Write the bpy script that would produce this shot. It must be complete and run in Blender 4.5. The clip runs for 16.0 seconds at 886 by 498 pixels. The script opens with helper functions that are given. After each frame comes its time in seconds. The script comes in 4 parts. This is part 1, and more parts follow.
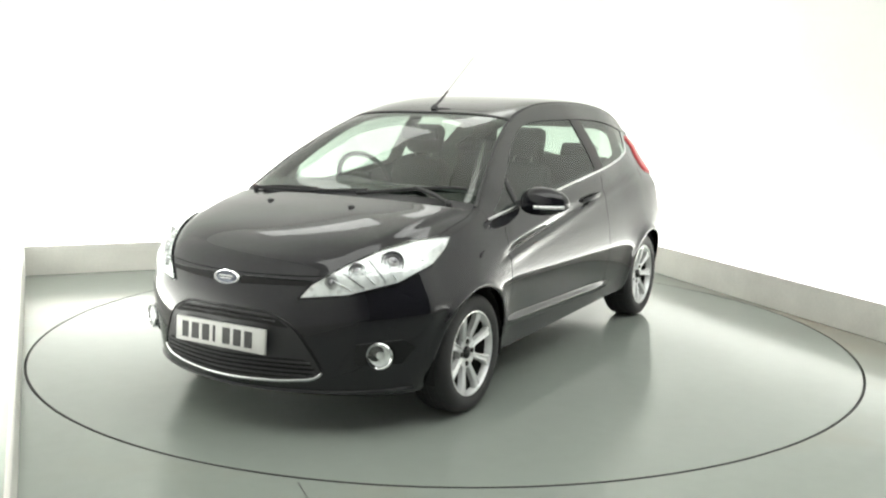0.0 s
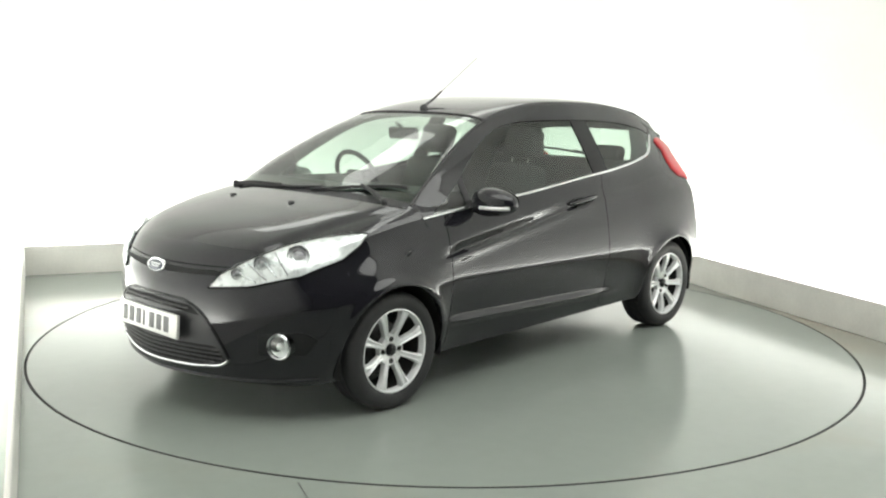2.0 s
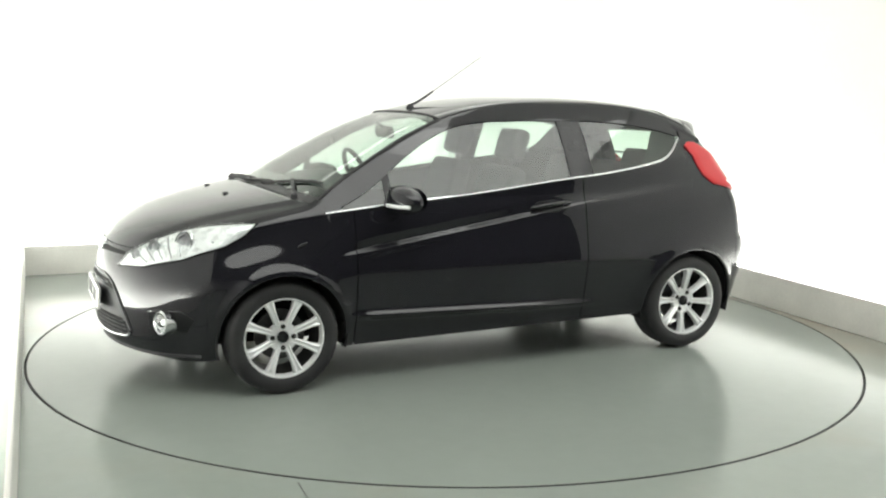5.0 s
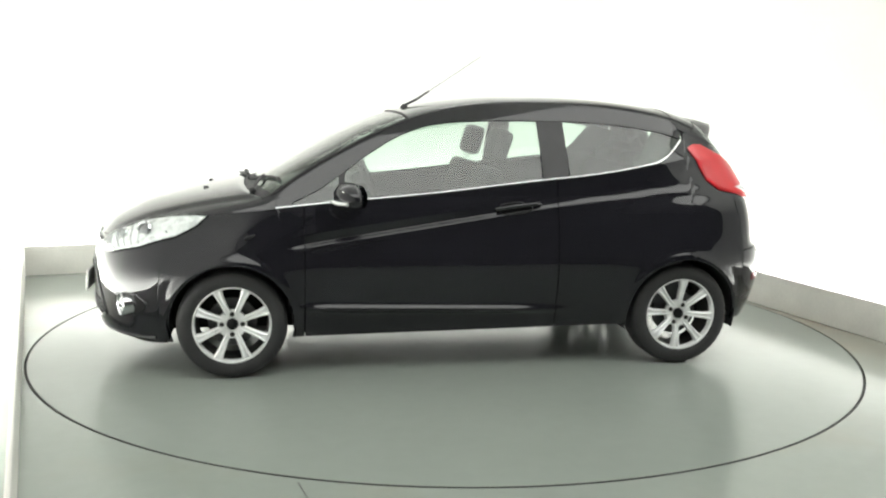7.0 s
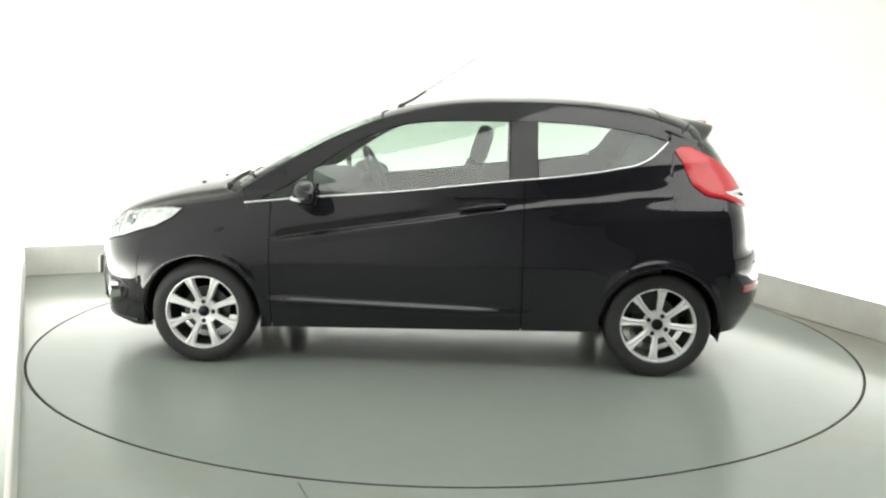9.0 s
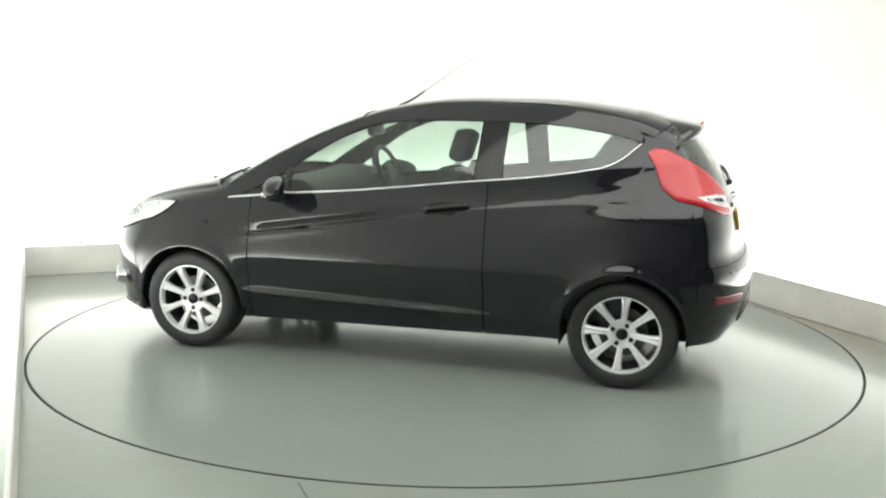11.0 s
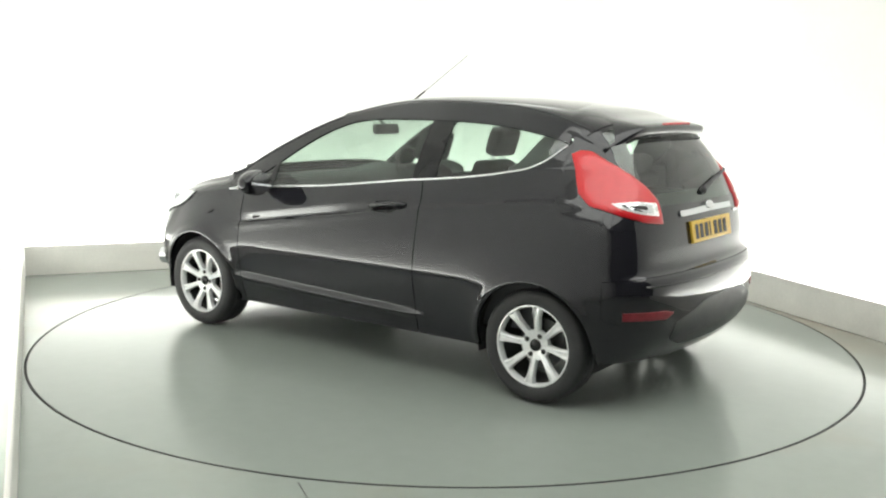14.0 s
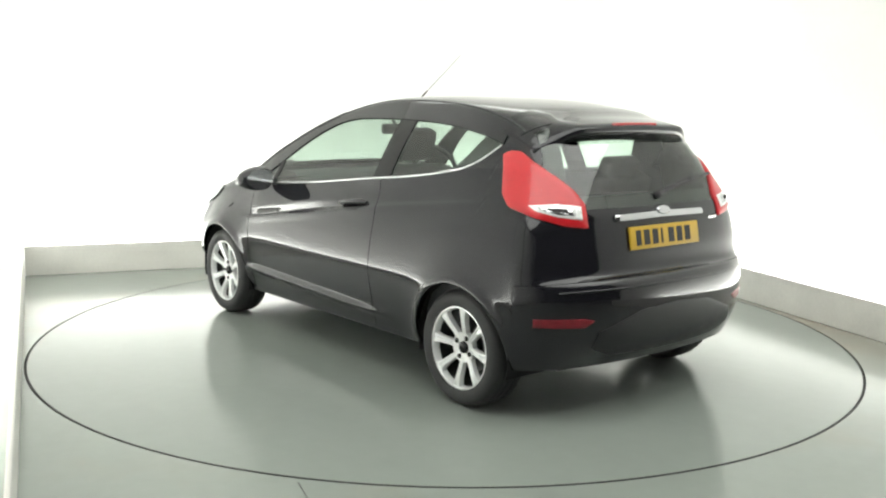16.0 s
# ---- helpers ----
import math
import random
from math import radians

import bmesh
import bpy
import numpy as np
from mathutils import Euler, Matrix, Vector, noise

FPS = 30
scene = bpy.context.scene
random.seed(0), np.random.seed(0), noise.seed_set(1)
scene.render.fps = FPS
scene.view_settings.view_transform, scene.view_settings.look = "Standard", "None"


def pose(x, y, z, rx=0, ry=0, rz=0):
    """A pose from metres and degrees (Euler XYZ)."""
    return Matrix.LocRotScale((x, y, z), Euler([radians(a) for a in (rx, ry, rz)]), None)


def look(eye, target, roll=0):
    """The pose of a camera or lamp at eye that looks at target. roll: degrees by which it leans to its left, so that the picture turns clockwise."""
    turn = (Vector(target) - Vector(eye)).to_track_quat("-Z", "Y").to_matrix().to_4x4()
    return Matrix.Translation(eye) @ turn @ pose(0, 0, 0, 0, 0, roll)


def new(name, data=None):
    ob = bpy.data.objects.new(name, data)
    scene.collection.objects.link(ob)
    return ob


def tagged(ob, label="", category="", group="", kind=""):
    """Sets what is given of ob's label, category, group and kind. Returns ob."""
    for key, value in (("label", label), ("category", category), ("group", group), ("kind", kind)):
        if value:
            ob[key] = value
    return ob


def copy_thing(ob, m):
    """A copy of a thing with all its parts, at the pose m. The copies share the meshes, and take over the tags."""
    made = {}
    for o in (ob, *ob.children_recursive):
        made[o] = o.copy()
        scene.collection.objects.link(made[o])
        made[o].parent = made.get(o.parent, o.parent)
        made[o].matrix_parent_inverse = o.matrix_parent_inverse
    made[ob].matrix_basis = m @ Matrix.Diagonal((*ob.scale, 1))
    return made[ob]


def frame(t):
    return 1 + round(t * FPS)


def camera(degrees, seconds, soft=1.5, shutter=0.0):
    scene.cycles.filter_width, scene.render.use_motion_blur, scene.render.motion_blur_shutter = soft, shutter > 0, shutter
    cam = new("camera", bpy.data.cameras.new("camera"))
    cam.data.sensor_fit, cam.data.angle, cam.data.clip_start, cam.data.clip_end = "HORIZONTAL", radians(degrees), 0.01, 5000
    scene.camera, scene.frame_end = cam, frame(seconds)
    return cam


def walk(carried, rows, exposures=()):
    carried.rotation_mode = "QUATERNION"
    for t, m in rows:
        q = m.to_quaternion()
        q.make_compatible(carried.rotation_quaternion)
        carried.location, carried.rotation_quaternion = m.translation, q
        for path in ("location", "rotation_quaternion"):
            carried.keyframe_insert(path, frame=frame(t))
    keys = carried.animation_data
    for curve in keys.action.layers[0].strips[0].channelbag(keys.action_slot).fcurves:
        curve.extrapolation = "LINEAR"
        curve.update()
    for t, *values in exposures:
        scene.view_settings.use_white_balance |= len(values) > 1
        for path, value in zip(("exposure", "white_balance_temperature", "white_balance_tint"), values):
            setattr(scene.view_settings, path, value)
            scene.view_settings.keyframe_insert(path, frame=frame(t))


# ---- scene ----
cam = camera(50.17, 16.0, soft=2.2)
EYE, AIM, ROLL = (0.000, -5.926, 1.482), (-0.023, -0.001, 0.534), 1.04
STAND = look(EYE, AIM, ROLL)
walk(cam, [(0.0, STAND), (16.0, STAND)], exposures=[(0.0, 0.0), (16.0, 0.0)])

# heading of the car on the turntable: seconds, degrees
TURN = [(0, 240.27), (0.5, 237.64), (1, 234.24), (1.5, 230.68), (2, 226.97), (2.5, 223.39), (3, 219.78), (3.5, 216.26), (4, 212.65), (6.5, 194.35), (7, 190.80), (7.5, 187.36), (8, 183.96), (8.5, 180.58), (9, 177.24), (11.5, 161.06), (12, 157.57), (12.5, 154.02), (13, 150.44), (13.5, 146.98), (14, 143.54), (14.5, 140.04), (15, 136.39), (15.5, 132.92), (16, 129.45)]
OFF_X, OFF_Y = 0.056, 0.066     # the car's middle, from the turntable's centre
RING = 2.478

# ---- light ----
world = bpy.data.worlds.new("world")
scene.world = world
world.use_nodes = True
world.node_tree.nodes["Background"].inputs[0].default_value = (0.9, 0.95, 1.0, 1)
world.node_tree.nodes["Background"].inputs[1].default_value = 0.02
BOOTH = 22.0                                # the booth stands turned against the camera, degrees
BOOTH_M = pose(0, 0, 0, 0, 0, BOOTH)
LEFT, RIGHT, BACK = -2.565, 2.540, 2.710    # faces of the low boards; the walls stand a cove's width behind them
COVE, BOARD_H = 0.42, 0.242
SKEW_M = BOOTH_M @ pose(LEFT, BACK, 0, 0, 0, 1.58) @ pose(-LEFT, -BACK, 0)    # the left side is a little out of square


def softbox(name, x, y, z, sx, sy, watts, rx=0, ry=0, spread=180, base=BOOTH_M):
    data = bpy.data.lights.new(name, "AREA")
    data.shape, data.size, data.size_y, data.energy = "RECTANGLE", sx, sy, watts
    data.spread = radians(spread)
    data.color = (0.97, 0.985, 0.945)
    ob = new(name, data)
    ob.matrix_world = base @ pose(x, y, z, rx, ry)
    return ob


# two softboxes at the back and a broad one at the front under the ceiling, gridded fill lamps added unseen to whiten
# the walls, and strip lamps hidden behind the low boards
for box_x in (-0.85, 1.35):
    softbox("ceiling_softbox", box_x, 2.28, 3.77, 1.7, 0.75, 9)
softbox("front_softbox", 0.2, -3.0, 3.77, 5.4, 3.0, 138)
# added fills, out of view, that keep the upper walls white
softbox("wall_fill_back", 0.05, -0.2, 3.7, 4.4, 0.7, 17, rx=50, spread=90)
softbox("wall_fill_left", 0.35, 0.1, 3.7, 0.7, 4.2, 17, ry=50, spread=90)
softbox("wall_fill_right", -0.30, 0.8, 3.7, 0.7, 3.0, 15, ry=-50, spread=90)
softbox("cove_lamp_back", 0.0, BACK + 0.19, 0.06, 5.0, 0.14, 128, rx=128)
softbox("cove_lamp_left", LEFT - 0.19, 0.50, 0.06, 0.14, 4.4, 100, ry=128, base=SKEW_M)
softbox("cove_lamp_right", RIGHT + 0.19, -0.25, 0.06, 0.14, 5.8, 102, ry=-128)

# ---- materials ----


def mat(name, color=(0.5, 0.5, 0.5), rough=0.5, metal=0.0, coat=0.0, coat_rough=0.03, spec=0.5, vary=0.0, scale=8.0,
        bump=0.0, bump_scale=60.0, emit=0.0, fine=0.0, stain=None):
    m = bpy.data.materials.new(name)
    m.use_nodes = True
    nt = m.node_tree
    b = nt.nodes["Principled BSDF"]
    b.inputs["Base Color"].default_value = (*color, 1)
    b.inputs["Roughness"].default_value = rough
    b.inputs["Metallic"].default_value = metal
    b.inputs["Coat Weight"].default_value = coat
    b.inputs["Coat Roughness"].default_value = coat_rough
    b.inputs["Specular IOR Level"].default_value = spec
    if emit:
        b.inputs["Emission Color"].default_value = (*color, 1)
        b.inputs["Emission Strength"].default_value = emit
    if vary or bump or fine:
        tc = nt.nodes.new("ShaderNodeTexCoord")
    if vary or fine:
        n1 = nt.nodes.new("ShaderNodeTexNoise")
        n1.inputs["Scale"].default_value, n1.inputs["Detail"].default_value = scale, 6
        n2 = nt.nodes.new("ShaderNodeTexNoise")
        n2.inputs["Scale"].default_value, n2.inputs["Detail"].default_value = scale * 22, 3
        nt.links.new(tc.outputs["Object"], n1.inputs["Vector"])
        nt.links.new(tc.outputs["Object"], n2.inputs["Vector"])
        mix = nt.nodes.new("ShaderNodeMath")
        mix.operation = "MULTIPLY_ADD"
        mix.inputs[1].default_value = 0.35
        nt.links.new(n2.outputs["Fac"], mix.inputs[0])
        nt.links.new(n1.outputs["Fac"], mix.inputs[2])
        ramp = nt.nodes.new("ShaderNodeMapRange")
        ramp.inputs[1].default_value, ramp.inputs[2].default_value = 0.4, 0.95
        ramp.inputs[3].default_value, ramp.inputs[4].default_value = 1 - vary, 1 + vary
        nt.links.new(mix.outputs[0], ramp.inputs[0])
        mul = nt.nodes.new("ShaderNodeVectorMath")
        mul.operation = "SCALE"
        mul.inputs[0].default_value = color
        nt.links.new(ramp.outputs[0], mul.inputs["Scale"])
        if stain:
            n4 = nt.nodes.new("ShaderNodeTexNoise")
            n4.inputs["Scale"].default_value, n4.inputs["Detail"].default_value = 0.55, 5
            sp = nt.nodes.new("ShaderNodeMapRange")
            sp.inputs[1].default_value, sp.inputs[2].default_value = 0.48, 0.72
            sm = nt.nodes.new("ShaderNodeMix")
            sm.data_type = "RGBA"
            sm.inputs[7].default_value = (*stain, 1)
            nt.links.new(tc.outputs["Object"], n4.inputs["Vector"])
            nt.links.new(n4.outputs["Fac"], sp.inputs[0])
            nt.links.new(sp.outputs[0], sm.inputs[0])
            nt.links.new(mul.outputs[0], sm.inputs[6])
            nt.links.new(sm.outputs[2], b.inputs["Base Color"])
        else:
            nt.links.new(mul.outputs[0], b.inputs["Base Color"])
        rr = nt.nodes.new("ShaderNodeMapRange")
        rr.inputs[1].default_value, rr.inputs[2].default_value = 0.3, 1.0
        rr.inputs[3].default_value, rr.inputs[4].default_value = rough * (1 - fine), rough * (1 + fine)
        nt.links.new(mix.outputs[0], rr.inputs[0])
        nt.links.new(rr.outputs[0], b.inputs["Roughness"])
    if bump:
        n3 = nt.nodes.new("ShaderNodeTexNoise")
        n3.inputs["Scale"].default_value, n3.inputs["Detail"].default_value = bump_scale, 4
        nt.links.new(tc.outputs["Object"], n3.inputs["Vector"])
        bp = nt.nodes.new("ShaderNodeBump")
        bp.inputs["Strength"].default_value, bp.inputs["Distance"].default_value = bump, 0.004
        nt.links.new(n3.outputs["Fac"], bp.inputs["Height"])
        nt.links.new(bp.outputs[0], b.inputs["Normal"])
    return m


def glass_mat(name, tint, gloss=1.0):
    """A thin pane: clear with a tint, and a mirror by Fresnel."""
    m = bpy.data.materials.new(name)
    m.use_nodes = True
    nt = m.node_tree
    nt.nodes.remove(nt.nodes["Principled BSDF"])
    tr, gl, mx, lw, pw, mr = (nt.nodes.new(k) for k in ("ShaderNodeBsdfTransparent", "ShaderNodeBsdfGlossy", "ShaderNodeMixShader", "ShaderNodeLayerWeight", "ShaderNodeMath", "ShaderNodeMapRange"))
    tr.inputs[0].default_value = (*tint, 1)
    gl.inputs[0].default_value, gl.inputs["Roughness"].default_value = (gloss, gloss, gloss, 1), 0.02
    lw.inputs["Blend"].default_value = 0.5
    pw.operation, pw.inputs[1].default_value = "POWER", 5.0
    mr.inputs[3].default_value, mr.inputs[4].default_value = 0.08, 1.0
    nt.links.new(lw.outputs["Facing"], pw.inputs[0])
    nt.links.new(pw.outputs[0], mr.inputs[0])
    nt.links.new(mr.outputs[0], mx.inputs[0])
    nt.links.new(tr.outputs[0], mx.inputs[1])
    nt.links.new(gl.outputs[0], mx.inputs[2])
    nt.links.new(mx.outputs[0], nt.nodes["Material Output"].inputs[0])
    return m


PAINT = mat("black_metallic_paint", (0.0095, 0.0093, 0.0128), 0.42, 0.0, 1.0, 0.015, spec=0.05, vary=0.08, scale=0.2, fine=0.04)
PAINT.node_tree.nodes["Principled BSDF"].inputs["Coat IOR"].default_value = 1.53
GLASS = glass_mat("tinted_glass", (0.65, 0.745, 0.68), 0.95)
CLEAR = glass_mat("clear_lens", (0.94, 0.96, 0.96))
REDLENS = mat("red_lens", (0.54, 0.009, 0.016), 0.32, 0.0, 0.55, 0.08, vary=0.05, scale=30)
DARKRED = mat("dark_red_reflector", (0.20, 0.008, 0.018), 0.3, 0.0, 0.3, 0.1, vary=0.2, scale=40)
CHROME = mat("chrome", (0.62, 0.63, 0.64), 0.10, 1.0, vary=0.05, scale=20, fine=0.4)
ALLOY = mat("silver_alloy", (0.86, 0.87, 0.87), 0.32, 0.3, 0.6, vary=0.08, scale=14, fine=0.3)
RUBBER = mat("tyre_rubber", (0.026, 0.026, 0.027), 0.62, vary=0.3, scale=12, fine=0.2, bump=0.25, bump_scale=240)
TRIM = mat("black_plastic", (0.020, 0.020, 0.022), 0.48, vary=0.25, scale=20, fine=0.2, bump=0.2, bump_scale=420)
GLOSSBLACK = mat("gloss_black_trim", (0.012, 0.012, 0.013), 0.14, 0.0, 0.0, spec=0.35, vary=0.2, scale=9, fine=0.3)
DARK = mat("wheel_well_black", (0.008, 0.008, 0.008), 0.9, vary=0.3, scale=20)
FABRIC = mat("charcoal_seat_fabric", (0.030, 0.031, 0.034), 0.9, vary=0.3, scale=40, bump=0.5, bump_scale=600)
DASH = mat("dark_dashboard_vinyl", (0.040, 0.042, 0.044), 0.6, vary=0.2, scale=30, bump=0.3, bump_scale=500)
WHITE = mat("white_wall_paint", (0.82, 0.82, 0.80), 0.7, vary=0.03, scale=1.2, bump=0.05, bump_scale=90)
SKIRT = mat("scuffed_offwhite_board", (0.68, 0.67, 0.63), 0.5, vary=0.12, scale=2.5, fine=0.2, bump=0.06, bump_scale=40)
FLOOR = mat("grey_green_floor_paint", (0.260, 0.287, 0.260), 0.18, spec=0.32, vary=0.06, scale=0.6, fine=0.12, stain=(0.265, 0.245, 0.198))
DISC = mat("grey_green_turntable_paint", (0.250, 0.276, 0.252), 0.17, spec=0.32, vary=0.05, scale=0.5, fine=0.10)
GAP = mat("dark_joint", (0.02, 0.022, 0.02), 0.8, vary=0.3, scale=12)
JOINT = mat("worn_floor_joint", (0.13, 0.14, 0.13), 0.6, vary=0.3, scale=8)
OUTER = mat("grey_workshop_paint", (0.20, 0.20, 0.20), 0.8, vary=0.2, scale=1.0)
PLATE_W = mat("white_plate", (0.60, 0.60, 0.58), 0.35, vary=0.05, scale=12)
PLATE_Y = mat("yellow_plate", (0.60, 0.38, 0.035), 0.35, vary=0.05, scale=12)
INK = mat("plate_black", (0.015, 0.015, 0.015), 0.5, vary=0.1, scale=20)
BLUE = mat("dark_blue_enamel", (0.10, 0.11, 0.14), 0.2, 0.5, 0.8, vary=0.1, scale=40)
REFLECTOR = mat("lamp_reflector", (0.86, 0.87, 0.86), 0.28, 0.25, vary=0.06, scale=25, fine=0.3)
LINING = mat("pale_grey_roof_lining", (0.35, 0.36, 0.36), 0.9, vary=0.06, scale=20)
# dark tones that put the shade behind the spokes into barrel and disc
DARK_METAL = mat("dark_metal", (0.022, 0.021, 0.020), 0.6, 0.2, vary=0.3, scale=14, fine=0.2)
BRAKE = mat("darkened_brake_iron", (0.10, 0.10, 0.10), 0.4, 0.8, vary=0.3, scale=20, fine=0.3)
STEEL = mat("brake_steel", (0.30, 0.30, 0.31), 0.35, 0.9, vary=0.2, scale=30, fine=0.3)

# ---- mesh helpers ----


def mesh_ob(name, verts, faces, material, parent=None, label="", smooth=True):
    me = bpy.data.meshes.new(name)
    me.from_pydata([tuple(v) for v in verts], [], faces)
    me.update()
    if smooth:
        me.polygons.foreach_set("use_smooth", [True] * len(me.polygons))
    me.materials.append(material)
    ob = new(name, me)
    if parent is not None:
        ob.parent = parent
    if label:
        ob["label"] = label
    return ob


def part(name, bm, material, parent, label="", smooth=True, angle=35):
    """Links a bmesh as one mesh object under a thing or a part."""
    bmesh.ops.recalc_face_normals(bm, faces=bm.faces)
    for e in bm.edges:
        if len(e.link_faces) == 2 and e.calc_face_angle(0) > radians(angle):
            e.smooth = False
    for f in bm.faces:
        f.smooth = smooth
    me = bpy.data.meshes.new(name)
    bm.to_mesh(me)
    bm.free()
    me.materials.append(material)
    ob = new(name, me)
    if parent is not None:
        ob.parent = parent
    if label:
        ob["label"] = label
    return ob


def box_bm(x0, x1, y0, y1, z0, z1, bevel=0.0, seg=2, bm=None):
    bm = bm or bmesh.new()
    r = bmesh.ops.create_cube(bm, size=1.0, matrix=Matrix.LocRotScale(((x0 + x1) / 2, (y0 + y1) / 2, (z0 + z1) / 2), None,
                                                                     (x1 - x0, y1 - y0, z1 - z0)))
    if bevel:
        es = {e for v in r["verts"] for e in v.link_edges}
        bmesh.ops.bevel(bm, geom=list(es), offset=bevel, segments=seg, affect="EDGES", profile=0.6)
    return bm


def spline(pts, n):
    """A smooth curve through pts (any dimension), n points, by chord length."""
    p = np.array(pts, float)
    k = np.concatenate([[0], np.cumsum(np.maximum(np.linalg.norm(np.diff(p, axis=0), axis=1), 1e-6))])
    return hermite(k, p, np.linspace(0, k[-1], n))


def hermite(k, p, u):
    """Cubic through knots k with values p, with limited slopes."""
    p = np.asarray(p, float)
    one = p.ndim == 1
    if one:
        p = p[:, None]
    k = np.asarray(k, float)
    dk = np.diff(k)[:, None]
    s = np.diff(p, axis=0) / dk
    m = np.empty_like(p)
    m[0], m[-1] = s[0], s[-1]
    w = dk[1:] / (dk[1:] + dk[:-1])
    m[1:-1] = w * s[:-1] + (1 - w) * s[1:]
    u = np.clip(np.asarray(u, float), k[0], k[-1])
    i = np.clip(np.searchsorted(k, u, side="right") - 1, 0, len(k) - 2)
    h = k[i + 1] - k[i]
    t = ((u - k[i]) / h)[..., None]
    h = h[..., None]
    r = (2 * t**3 - 3 * t**2 + 1) * p[i] + (t**3 - 2 * t**2 + t) * h * m[i] + (3 * t**2 - 2 * t**3) * p[i + 1] + (t**3 - t**2) * h * m[i + 1]
    return r[..., 0] if one else r


def grid_faces(nr, nc, start=0):
    return [(start + i * nc + j, start + i * nc + j + 1, start + (i + 1) * nc + j + 1, start + (i + 1) * nc + j)
            for i in range(nr - 1) for j in range(nc - 1)]


def sstep(a, b, x):
    t = np.clip((np.asarray(x, float) - a) / (b - a), 0, 1)
    return t * t * (3 - 2 * t)


def tube(name, pts, r, material, parent, label="", sides=8, n=None, flat=1.0):
    """A round bar along a smooth path."""
    p = [Vector(q) for q in (spline(pts, n) if n else pts)]
    v, f = [], []
    for i, q in enumerate(p):
        d = (p[min(i + 1, len(p) - 1)] - p[max(i - 1, 0)]).normalized()
        a = d.cross(Vector((0, 0, 1)))
        a = a.normalized() if a.length > 1e-4 else Vector((1, 0, 0))
        b = a.cross(d)
        rr = r[i] if isinstance(r, (list, tuple)) else r
        for k in range(sides):
            w = 2 * math.pi * k / sides
            v.append(q + a * (rr * math.cos(w) * flat) + b * (rr * math.sin(w)))
    for i in range(len(p) - 1):
        for k in range(sides):
            f.append((i * sides + k, i * sides + (k + 1) % sides, (i + 1) * sides + (k + 1) % sides, (i + 1) * sides + k))
    f.append(tuple(range(sides)))
    f.append(tuple(range(len(v) - sides, len(v)))[::-1])
    return mesh_ob(name, v, f, material, parent, label)


def lathe(profile, n=48, closed=False):
    """A bmesh turned about the y axis from (radius, y) points."""
    bm = bmesh.new()
    rings = []
    for r, y in profile:
        rings.append([bm.verts.new((r * math.cos(2 * math.pi * k / n), y, r * math.sin(2 * math.pi * k / n))) for k in range(n)])
    for a, b in zip(rings, rings[1:] + (rings[:1] if closed else [])):
        for k in range(n):
            bm.faces.new((a[k], a[(k + 1) % n], b[(k + 1) % n], b[k]))
    return bm


# ---- the booth ----


